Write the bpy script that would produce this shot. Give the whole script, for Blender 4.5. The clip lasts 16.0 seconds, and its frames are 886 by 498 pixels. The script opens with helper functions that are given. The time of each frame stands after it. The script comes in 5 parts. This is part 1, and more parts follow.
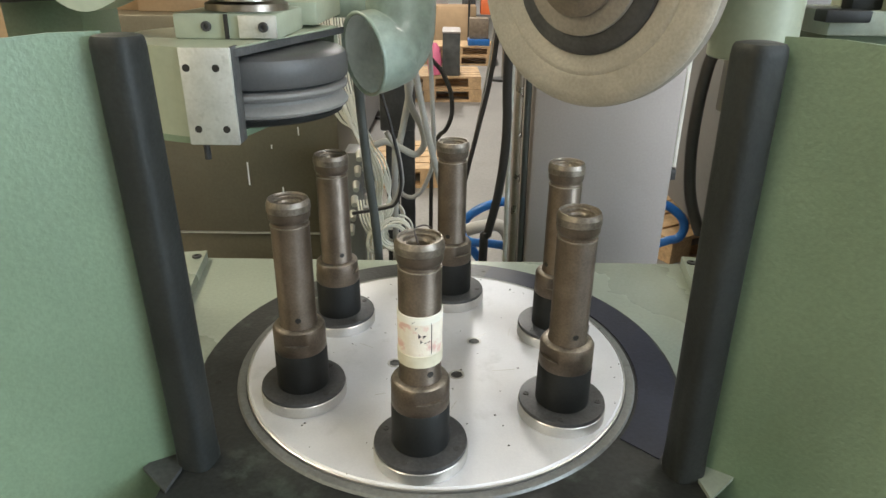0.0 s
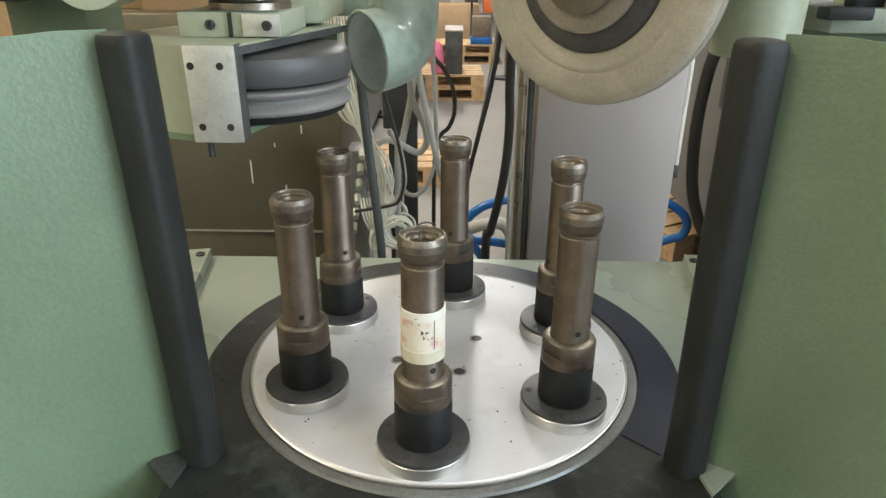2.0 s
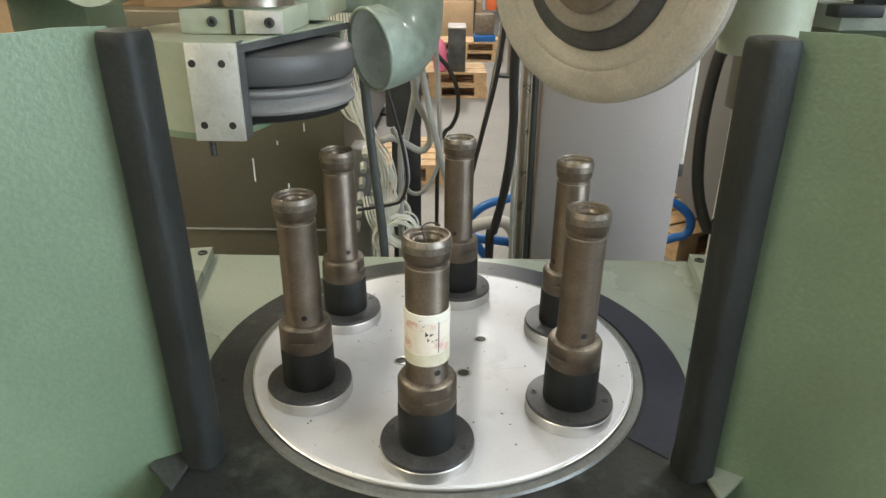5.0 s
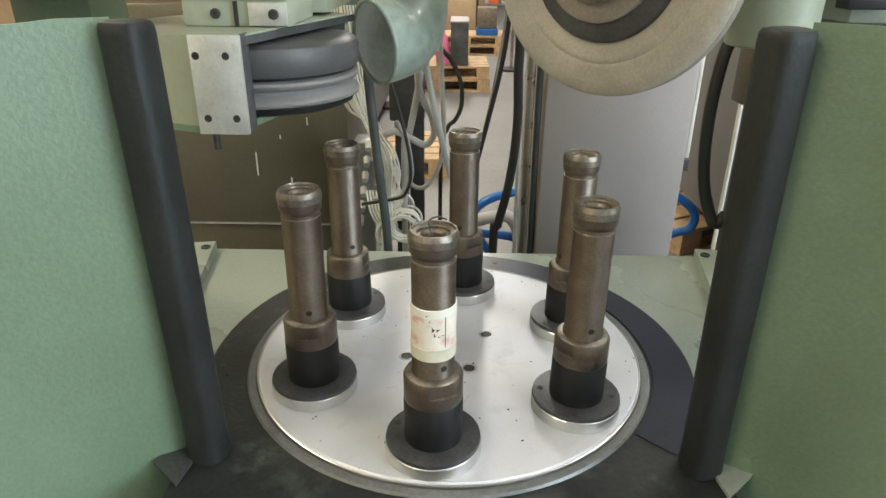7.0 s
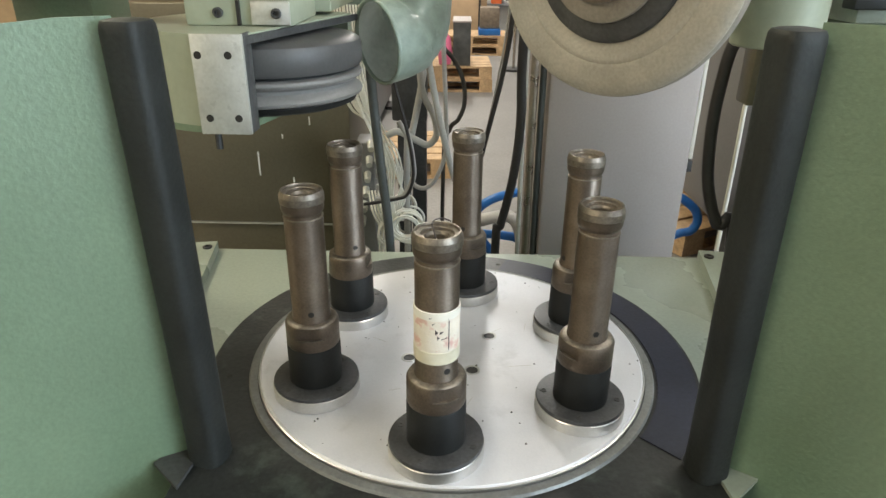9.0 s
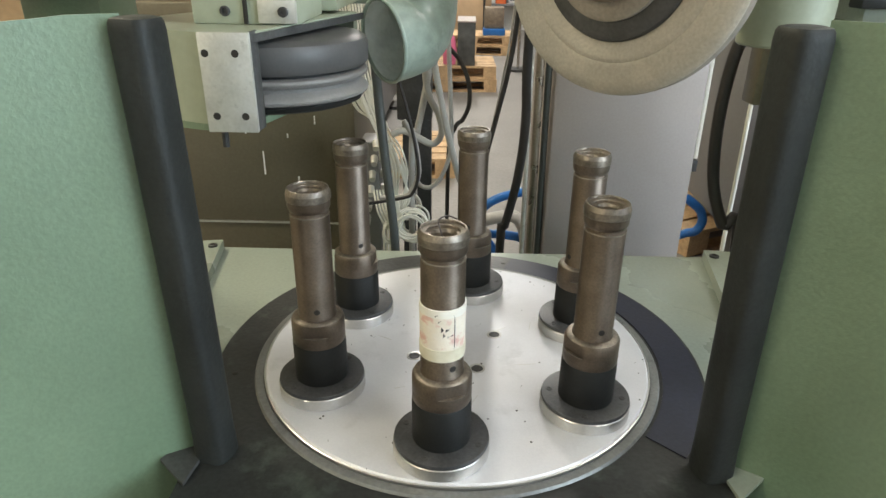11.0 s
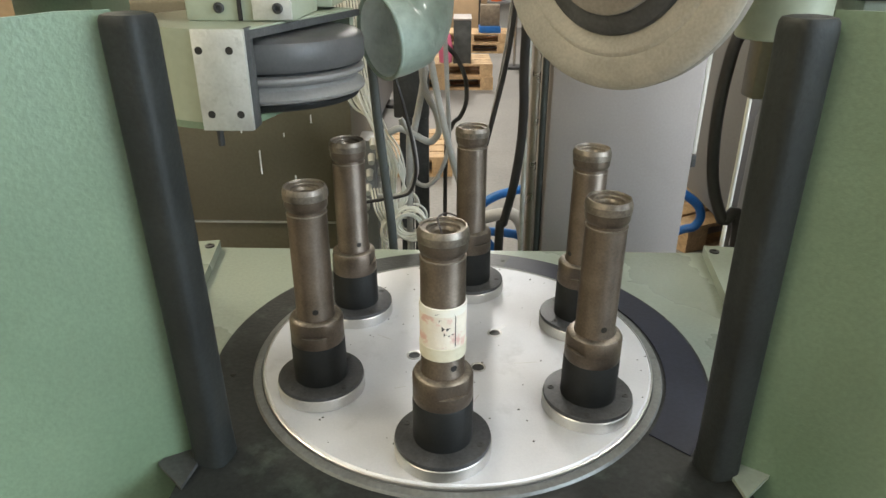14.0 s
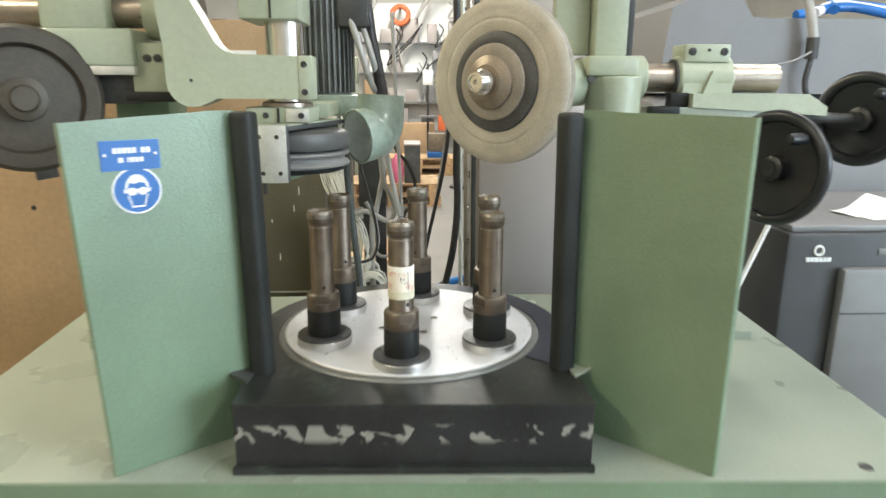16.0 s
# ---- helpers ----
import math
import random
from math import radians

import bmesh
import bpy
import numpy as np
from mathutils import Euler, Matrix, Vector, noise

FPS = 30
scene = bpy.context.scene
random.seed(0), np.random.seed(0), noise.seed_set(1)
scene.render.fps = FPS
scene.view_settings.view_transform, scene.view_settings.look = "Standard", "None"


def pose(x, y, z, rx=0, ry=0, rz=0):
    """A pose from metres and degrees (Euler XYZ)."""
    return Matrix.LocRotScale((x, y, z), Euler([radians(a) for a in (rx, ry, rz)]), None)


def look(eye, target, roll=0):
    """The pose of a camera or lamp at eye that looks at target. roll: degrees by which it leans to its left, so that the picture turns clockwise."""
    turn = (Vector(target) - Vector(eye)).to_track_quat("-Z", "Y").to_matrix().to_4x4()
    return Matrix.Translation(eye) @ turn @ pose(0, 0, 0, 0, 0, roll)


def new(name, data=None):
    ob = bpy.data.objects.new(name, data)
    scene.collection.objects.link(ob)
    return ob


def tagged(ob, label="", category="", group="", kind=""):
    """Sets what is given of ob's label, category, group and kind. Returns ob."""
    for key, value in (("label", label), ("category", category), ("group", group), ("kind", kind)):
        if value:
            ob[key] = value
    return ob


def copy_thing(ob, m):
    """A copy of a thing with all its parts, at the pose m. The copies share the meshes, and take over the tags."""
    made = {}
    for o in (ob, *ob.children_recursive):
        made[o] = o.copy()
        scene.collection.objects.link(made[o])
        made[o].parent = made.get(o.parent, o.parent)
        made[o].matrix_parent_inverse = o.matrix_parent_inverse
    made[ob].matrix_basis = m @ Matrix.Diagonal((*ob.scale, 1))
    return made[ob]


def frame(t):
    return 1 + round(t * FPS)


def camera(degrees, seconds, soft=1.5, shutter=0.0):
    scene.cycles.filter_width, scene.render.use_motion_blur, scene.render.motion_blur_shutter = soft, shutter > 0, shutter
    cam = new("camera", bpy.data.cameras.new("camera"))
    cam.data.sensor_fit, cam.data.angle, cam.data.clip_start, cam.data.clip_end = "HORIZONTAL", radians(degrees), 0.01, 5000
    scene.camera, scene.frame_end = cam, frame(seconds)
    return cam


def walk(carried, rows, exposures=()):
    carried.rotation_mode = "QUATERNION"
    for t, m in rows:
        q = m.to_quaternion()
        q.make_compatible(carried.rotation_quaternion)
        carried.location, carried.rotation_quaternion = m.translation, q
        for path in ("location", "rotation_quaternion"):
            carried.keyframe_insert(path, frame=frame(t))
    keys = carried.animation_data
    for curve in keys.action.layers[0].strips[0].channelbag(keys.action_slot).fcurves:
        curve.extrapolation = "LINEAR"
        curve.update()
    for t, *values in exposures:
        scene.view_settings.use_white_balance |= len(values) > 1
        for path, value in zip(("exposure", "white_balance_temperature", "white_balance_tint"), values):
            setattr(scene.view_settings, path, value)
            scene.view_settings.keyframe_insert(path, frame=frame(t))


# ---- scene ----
cam = camera(68.4, 16.0, soft=1.5, shutter=0.5)
PATH = [
    (0, (0.006, -0.019, 1.494), (-0.005, 1.812, 0.688), 0.6),
    (0.5, (0.005, -0.018, 1.496), (-0.007, 1.812, 0.688), 0.8),
    (1, (0.006, -0.017, 1.494), (-0.005, 1.814, 0.69), 0.9),
    (1.5, (0.007, -0.019, 1.495), (-0.008, 1.811, 0.688), 0.8),
    (2, (0.006, -0.023, 1.494), (-0.013, 1.806, 0.684), 0.5),
    (2.5, (0.009, -0.026, 1.495), (-0.009, 1.802, 0.682), 0.3),
    (3, (0.01, -0.026, 1.494), (-0.012, 1.804, 0.688), 0.4),
    (3.5, (0.01, -0.024, 1.492), (-0.019, 1.807, 0.689), 0.5),
    (4, (0.007, -0.021, 1.493), (-0.018, 1.808, 0.686), 0.5),
    (6.5, (0.001, -0.006, 1.491), (-0.027, 1.815, 0.664), 0.6),
    (7, (-0.001, -0.007, 1.49), (-0.033, 1.812, 0.658), 0.5),
    (7.5, (0.0, -0.005, 1.489), (-0.035, 1.812, 0.655), 0.5),
    (8, (0.0, -0.002, 1.489), (-0.035, 1.815, 0.655), 0.5),
    (8.5, (-0.001, 0.0, 1.487), (-0.038, 1.817, 0.654), 0.6),
    (9, (-0.003, -0.001, 1.489), (-0.04, 1.817, 0.657), 0.6),
    (11.5, (-0.006, -0.003, 1.486), (-0.056, 1.815, 0.654), 0.6),
    (12, (-0.008, -0.003, 1.484), (-0.05, 1.815, 0.652), 0.6),
    (12.5, (-0.01, -0.001, 1.486), (-0.048, 1.815, 0.648), 0.6),
    (13, (-0.008, -0.001, 1.484), (-0.053, 1.816, 0.648), 0.2),
    (13.5, (-0.008, 0.004, 1.486), (-0.055, 1.819, 0.647), 0.1),
    (14, (-0.007, 0.005, 1.483), (-0.049, 1.821, 0.647), 0.1),
    (14.5, (-0.01, -0.003, 1.485), (-0.039, 1.811, 0.644), 0.2),
    (15, (-0.044, -0.078, 1.488), (-0.006, 1.785, 0.76), 0.3),
    (15.2, (-0.039, -0.13, 1.489), (0.045, 1.753, 0.82), 0.2),
    (15.4, (-0.033, -0.199, 1.495), (0.085, 1.716, 0.929), 0.9),
    (15.5, (-0.035, -0.245, 1.481), (0.104, 1.684, 0.971), 1.3),
    (15.6, (-0.01, -0.295, 1.489), (0.087, 1.634, 0.97), 0.9),
    (15.7, (-0.010, -0.350, 1.483), (0.083, 1.58, 0.985), 1.05),
    (15.8, (-0.001, -0.406, 1.484), (0.081, 1.533, 0.985), 1.2),
    (15.9, (0.001, -0.464, 1.481), (0.094, 1.47, 0.990), 0.85),
    (16, (-0.003, -0.524, 1.478), (0.097, 1.415, 0.994), 0.3),
]
walk(cam, [(t, look(eye, target, roll)) for t, eye, target, roll in PATH], exposures=[(0, 0.10, 6180, 9), (14.5, 0.10, 6160, 9), (15.2, 0.14, 6120, 9), (15.6, 0.23, 6060, 9), (16, 0.34, 6140, 8)])

# ---- world and light ----
world = bpy.data.worlds.new("hall_world")
scene.world = world
world.use_nodes = True
sky = world.node_tree.nodes.new("ShaderNodeTexSky")
sky.sky_type, sky.sun_disc, sky.sun_elevation, sky.sun_rotation = "NISHITA", False, radians(35), radians(120)
world.node_tree.nodes["Background"].inputs[1].default_value = 0.08
world.node_tree.links.new(sky.outputs[0], world.node_tree.nodes["Background"].inputs[0])

HALL = (-6.5, 7.0, -6.0, 15.0, 4.6)


def area_lamp(name, at, to, sx, sy, watts, colour):
    data = bpy.data.lights.new(name, "AREA")
    data.shape, data.size, data.size_y, data.energy, data.color = "RECTANGLE", sx, sy, watts, colour
    ob = new(name, data)
    ob.matrix_world = look(at, to)
    return ob


TUBES = [(-3.4, -2.4), (2.6, -1.2), (-2.6, 2.6), (2.6, 2.6), (0.0, 6.5), (0.0, 11.0)]
for lx, ly in TUBES:
    area_lamp("tube_light", (lx, ly, 4.28), (lx, ly + 0.001, 0), 0.34, 2.6, ((143 if lx < 0 else 92) if ly < 0 else (158 if lx < 0 else 66)) if ly < 4 else (105 if ly < 8 else 260), (1.0, 0.86, 0.60) if lx < 0 else (1.0, 0.93, 0.82))
area_lamp("window_light", (6.75, -2.8, 2.5), (0, 0.2, 1.2), 5.0, 2.0, 440, (0.76, 0.90, 1.0))


# ---- materials ----
def mat(name, base, rough=0.5, metal=0.0, var=0.2, scale=6.0, bump=0.15, fine=120.0, stain=None, amount=0.0, coat=0.0, dist=0.002, spread=0.12, spec=0.5):
    m = bpy.data.materials.new(name)
    m.use_nodes = True
    nt = m.node_tree
    b = nt.nodes["Principled BSDF"]
    b.inputs["Metallic"].default_value = metal
    b.inputs["Coat Weight"].default_value = coat
    b.inputs["Specular IOR Level"].default_value = spec
    tc = nt.nodes.new("ShaderNodeTexCoord")
    big, small = nt.nodes.new("ShaderNodeTexNoise"), nt.nodes.new("ShaderNodeTexNoise")
    for n, s, d in ((big, scale, 5.0), (small, fine, 3.0)):
        n.inputs["Scale"].default_value, n.inputs["Detail"].default_value = s, d
        nt.links.new(tc.outputs["Object"], n.inputs["Vector"])
    ramp = nt.nodes.new("ShaderNodeValToRGB")
    ramp.color_ramp.elements[0].position, ramp.color_ramp.elements[1].position = 0.3, 0.7
    ramp.color_ramp.elements[0].color = (*[c * (1 - var) for c in base], 1)
    ramp.color_ramp.elements[1].color = (*[min(1, c * (1 + var)) for c in base], 1)
    nt.links.new(big.outputs[0], ramp.inputs[0])
    mix = nt.nodes.new("ShaderNodeMix")
    mix.data_type, mix.blend_type = "RGBA", "OVERLAY"
    mix.inputs[0].default_value = min(1.0, var * 1.5)
    nt.links.new(ramp.outputs[0], mix.inputs[6])
    nt.links.new(small.outputs[0], mix.inputs[7])
    out = mix.outputs[2]
    if stain:
        sn, sr, sm = nt.nodes.new("ShaderNodeTexNoise"), nt.nodes.new("ShaderNodeValToRGB"), nt.nodes.new("ShaderNodeMix")
        sn.inputs["Scale"].default_value, sn.inputs["Detail"].default_value, sn.inputs["Roughness"].default_value = scale * 2.3, 8.0, 0.65
        nt.links.new(tc.outputs["Object"], sn.inputs["Vector"])
        sr.color_ramp.elements[0].position, sr.color_ramp.elements[1].position = 1 - amount, min(1, 1 - amount + spread)
        nt.links.new(sn.outputs[0], sr.inputs[0])
        sm.data_type = "RGBA"
        nt.links.new(sr.outputs[0], sm.inputs[0])
        nt.links.new(out, sm.inputs[6])
        sm.inputs[7].default_value = (*stain, 1)
        out = sm.outputs[2]
    nt.links.new(out, b.inputs["Base Color"])
    rr = nt.nodes.new("ShaderNodeMapRange")
    rr.inputs[3].default_value, rr.inputs[4].default_value = max(0.03, rough - 0.1), min(1, rough + 0.12)
    nt.links.new(big.outputs[0], rr.inputs[0])
    nt.links.new(rr.outputs[0], b.inputs["Roughness"])
    if bump:
        bp = nt.nodes.new("ShaderNodeBump")
        bp.inputs["Strength"].default_value, bp.inputs["Distance"].default_value = bump, dist
        nt.links.new(small.outputs[0], bp.inputs["Height"])
        nt.links.new(bp.outputs[0], b.inputs["Normal"])
    return m


def peeling(name, base, under, low, high):
    """Dark paint whose flakes in a band of heights show the metal below."""
    m = mat(name, base, rough=0.42, var=0.35, scale=9, bump=0.25, fine=140, stain=(0.035, 0.048, 0.04), amount=0.36)
    nt = m.node_tree
    b = nt.nodes["Principled BSDF"]
    old = b.inputs["Base Color"].links[0].from_socket
    geo, sep = nt.nodes.new("ShaderNodeTexCoord"), nt.nodes.new("ShaderNodeSeparateXYZ")
    nt.links.new(geo.outputs["Object"], sep.inputs[0])
    up = nt.nodes.new("ShaderNodeMapRange")
    up.inputs[1].default_value, up.inputs[2].default_value = low, low + 0.012
    nt.links.new(sep.outputs[2], up.inputs[0])
    down = nt.nodes.new("ShaderNodeMapRange")
    down.inputs[1].default_value, down.inputs[2].default_value = high, high - 0.006
    nt.links.new(sep.outputs[2], down.inputs[0])
    no = nt.nodes.new("ShaderNodeTexNoise")
    no.inputs["Scale"].default_value, no.inputs["Detail"].default_value, no.inputs["Distortion"].default_value = 21.0, 5.0, 0.9
    nt.links.new(geo.outputs["Object"], no.inputs["Vector"])
    th = nt.nodes.new("ShaderNodeMapRange")
    th.inputs[1].default_value, th.inputs[2].default_value = 0.535, 0.56
    nt.links.new(no.outputs[0], th.inputs[0])
    a, c = nt.nodes.new("ShaderNodeMath"), nt.nodes.new("ShaderNodeMath")
    a.operation = c.operation = "MULTIPLY"
    nt.links.new(up.outputs[0], a.inputs[0])
    nt.links.new(down.outputs[0], a.inputs[1])
    nt.links.new(a.outputs[0], c.inputs[0])
    nt.links.new(th.outputs[0], c.inputs[1])
    mx = nt.nodes.new("ShaderNodeMix")
    mx.data_type = "RGBA"
    nt.links.new(c.outputs[0], mx.inputs[0])
    nt.links.new(old, mx.inputs[6])
    mx.inputs[7].default_value = (*under, 1)
    nt.links.new(mx.outputs[2], b.inputs["Base Color"])
    return m


def glowing(name, colour, strength):
    m = bpy.data.materials.new(name)
    m.use_nodes = True
    b = m.node_tree.nodes["Principled BSDF"]
    b.inputs["Base Color"].default_value = (*colour, 1)
    b.inputs["Emission Color"].default_value = (*colour, 1)
    b.inputs["Emission Strength"].default_value = strength
    return m


GREEN = mat("hammered_green_paint", (0.156, 0.230, 0.146), rough=0.38, var=0.14, scale=5, bump=0.42, dist=0.0011, fine=250, stain=(0.136, 0.206, 0.126), amount=0.44, spread=0.3, spec=1.0)
LIGHTGREEN = mat("pale_green_enamel", (0.37, 0.405, 0.305), rough=0.38, var=0.08, scale=4, bump=0.08, fine=90, stain=(0.27, 0.33, 0.24), amount=0.33)
BENCHGREEN = mat("worn_green_bench_paint", (0.290, 0.330, 0.278), rough=0.28, var=0.10, scale=3.5, bump=0.12, fine=160, stain=(0.312, 0.348, 0.293), amount=0.5, spread=0.5)
DUCTGREEN = mat("glossy_grey_green_paint", (0.285, 0.350, 0.300), rough=0.30, var=0.22, scale=16, bump=0.4, fine=60, coat=0.3, stain=(0.345, 0.41, 0.36), amount=0.42)
DUCTIN = mat("dusty_duct_lining", (0.78, 0.83, 0.82), rough=0.45, var=0.2, scale=18, bump=0.4, fine=150, stain=(0.34, 0.40, 0.40), amount=0.38, spread=0.2)
BLACKBASE = peeling("peeling_black_base_paint", (0.015, 0.016, 0.017), (0.24, 0.24, 0.215), 0.046, 0.084)
BLACKTOP = mat("worn_black_top_paint", (0.021, 0.023, 0.022), spec=0.45, rough=0.42, var=0.4, scale=9, bump=0.25, fine=180, stain=(0.095, 0.125, 0.10), amount=0.44, spread=0.3)
RUBBER = mat("black_foam_rubber", (0.020, 0.0225, 0.0215), spec=0.3, rough=0.5, var=0.3, scale=9, bump=0.2, fine=240, stain=(0.031, 0.035, 0.033), amount=0.38)
PLATE = mat("turned_aluminium_plate", (0.70, 0.705, 0.735), rough=0.52, metal=0.42, var=0.09, scale=9, bump=0.10, fine=420, stain=(0.52, 0.525, 0.54), amount=0.42, spread=0.25)
RIMSTEEL = mat("bright_machined_steel", (0.58, 0.575, 0.56), rough=0.36, metal=0.95, var=0.1, scale=20, bump=0.05, fine=300, stain=(0.35, 0.34, 0.32), amount=0.34)
DARKRING = mat("grey_worn_ring", (0.075, 0.078, 0.078), rough=0.5, metal=0.2, var=0.3, scale=12, bump=0.15, fine=200)
FLANGE = mat("black_oxide_flange", (0.066, 0.067, 0.070), rough=0.42, metal=0.3, var=0.3, scale=25, bump=0.1, fine=300, stain=(0.11, 0.11, 0.11), amount=0.36)
SLEEVE = mat("matt_black_sleeve", (0.011, 0.012, 0.012), spec=0.35, rough=0.55, var=0.3, scale=30, bump=0.1, fine=300)
BRONZE = mat("burnished_brown_steel", (0.140, 0.112, 0.088), rough=0.38, metal=0.75, var=0.22, scale=34, bump=0.03, fine=420, stain=(0.175, 0.142, 0.112), amount=0.40, spread=0.3)
HEADSTEEL = mat("ground_head_steel", (0.235, 0.205, 0.170), rough=0.42, metal=0.8, var=0.3, scale=70, bump=0.05, fine=350)
BORE = mat("dark_bore", (0.02, 0.018, 0.016), rough=0.6, var=0.2)
TAPE = mat("stained_paper_tape", (0.76, 0.70, 0.60), rough=0.7, var=0.1, scale=35, bump=0.3, fine=160, stain=(0.70, 0.47, 0.40), amount=0.47, spread=0.1)
INK = mat("dark_ink", (0.06, 0.05, 0.05), rough=0.7, var=0.2)
FELT = mat("beige_felt_wheel", (0.43, 0.395, 0.33), rough=0.8, var=0.14, scale=18, bump=0.2, fine=260, stain=(0.38, 0.34, 0.27), amount=0.42, spread=0.25)
FELTEDGE = mat("brown_wheel_edge", (0.27, 0.24, 0.20), rough=0.8, var=0.2, scale=30, bump=0.25, fine=200)
WHEELGREY = mat("grey_rubber_wheel", (0.080, 0.080, 0.080), rough=0.42, var=0.12, scale=16, bump=0.03, fine=260)
WHEELPALE = mat("pale_grey_wheel", (0.20, 0.196, 0.19), rough=0.42, var=0.1, scale=16, bump=0.03, fine=260)
HUBGREY = mat("smudged_grey_hub", (0.062, 0.060, 0.058), rough=0.6, var=0.3, scale=18, bump=0.15, fine=200)
HUBBROWN = mat("brown_hub_flange", (0.25, 0.20, 0.15), rough=0.45, metal=0.4, var=0.2, scale=24, bump=0.1, fine=250)
ALU = mat("scratched_aluminium", (0.60, 0.60, 0.56), rough=0.45, metal=0.55, var=0.12, scale=30, bump=0.12, fine=300, stain=(0.42, 0.42, 0.38), amount=0.42, spread=0.2)
STEEL = mat("polished_spindle_steel", (0.58, 0.55, 0.51), rough=0.22, metal=1.0, var=0.12, scale=15, bump=0.05, fine=200)
BRASS = mat("brownish_ground_bar", (0.36, 0.31, 0.26), rough=0.28, metal=0.9, var=0.15, scale=12, bump=0.05, fine=200)
MOTORGREY = mat("grey_black_motor_paint", (0.135, 0.142, 0.138), rough=0.5, var=0.2, scale=14, bump=0.1)
DARKMETAL = mat("dark_cast_iron", (0.055, 0.055, 0.055), rough=0.5, metal=0.2, var=0.3, scale=14, bump=0.2, fine=130)
BLACKGLOSS = mat("glossy_black_bakelite", (0.014, 0.016, 0.020), rough=0.34, var=0.25, scale=10, bump=0.05, fine=90, coat=0.1)
PULLEY = mat("dull_brown_black_casting", (0.068, 0.058, 0.045), rough=0.5, metal=0.3, var=0.25, scale=10, bump=0.2, fine=130)
OLIVE = mat("olive_brown_cabinet_paint", (0.158, 0.139, 0.096), rough=0.35, metal=0.3, var=0.12, scale=3, bump=0.06, fine=120, stain=(0.17, 0.15, 0.11), amount=0.4)
STEELGREY = mat("brushed_grey_cabinet", (0.385, 0.345, 0.326), rough=0.5, metal=0.1, var=0.06, scale=2.5, bump=0.04, fine=160, stain=(0.345, 0.308, 0.29), amount=0.4, spread=0.3)
MACHGREY = mat("grey_moulded_machine", (0.195, 0.192, 0.200), rough=0.5, var=0.08, scale=3, bump=0.06, fine=100)
DARKGREY = mat("anthracite_housing", (0.06, 0.063, 0.068), rough=0.5, var=0.15, scale=5, bump=0.08, fine=160)
MIDGREY = mat("grey_painted_panel", (0.23, 0.23, 0.235), rough=0.4, metal=0.2, var=0.08, scale=6, bump=0.05, fine=160)
CONCRETE = mat("worn_concrete_floor", (0.20, 0.188, 0.175), rough=0.55, var=0.2, scale=1.2, bump=0.15, fine=45, stain=(0.13, 0.122, 0.115), amount=0.42, spread=0.25)
PLASTER = mat("white_hall_plaster", (0.74, 0.73, 0.69), rough=0.85, var=0.06, scale=1.5, bump=0.15, fine=40)
# invented warm tint, so the unseen west wall bounces yellowish light on the guard
CREAMBOUNCE = mat("cream_bounce_wall", (0.72, 0.64, 0.46), rough=0.7, var=0.06, scale=1.5, bump=0.15, fine=40)
CEILING = mat("pale_hall_ceiling", (0.62, 0.61, 0.58), rough=0.9, var=0.08, scale=0.8, bump=0.1, fine=20)
WOOD = mat("pallet_softwood", (0.50, 0.34, 0.19), rough=0.75, var=0.25, scale=9, bump=0.25, fine=70, stain=(0.34, 0.23, 0.13), amount=0.42, spread=0.2)
PLY = mat("varnished_plywood_panel", (0.38, 0.25, 0.13), rough=0.5, var=0.14, scale=2.5, bump=0.08, fine=60, stain=(0.32, 0.20, 0.095), amount=0.4, spread=0.25)
CARD = mat("brown_cardboard", (0.42, 0.29, 0.17), rough=0.85, var=0.1, scale=5, bump=0.1, fine=80)
WHITE = mat("white_print", (0.82, 0.82, 0.80), rough=0.55, var=0.04, scale=20, bump=0.0)
BLUE = mat("blue_enamel_sign", (0.03, 0.14, 0.42), rough=0.4, var=0.1, scale=14, bump=0.03, fine=200)
BLUEHOSE = mat("blue_plastic_hose", (0.02, 0.13, 0.42), rough=0.3, var=0.15, scale=9, bump=0.05)
CONDUIT = mat("grey_plastic_conduit", (0.40, 0.39, 0.37), rough=0.5, var=0.15, scale=12, bump=0.3, fine=260)
WIREWHITE = mat("off_white_wire", (0.80, 0.78, 0.70), rough=0.45, var=0.1, scale=12, bump=0.0)
CABLEBLACK = mat("black_cable_sheath", (0.025, 0.022, 0.022), rough=0.4, var=0.2, scale=12, bump=0.05)
PIPEGREEN = mat("dark_grey_green_hose", (0.060, 0.066, 0.064), rough=0.5, var=0.15, scale=12, bump=0.3, fine=200)
PINK = mat("pink_plastic", (0.75, 0.18, 0.32), rough=0.4, var=0.1)
ORANGE = mat("orange_plastic", (0.70, 0.16, 0.05), rough=0.4, var=0.1)
PACKTAPE = mat("brown_packing_tape", (0.36, 0.22, 0.11), rough=0.25, var=0.08)
PAPER = mat("white_paper", (0.82, 0.82, 0.80), rough=0.8, var=0.03, bump=0.0)
TUBE = glowing("lit_lamp_tube", (1.0, 0.95, 0.86), 6.0)
PANE = glowing("daylit_window_pane", (0.82, 0.92, 1.0), 4.0)


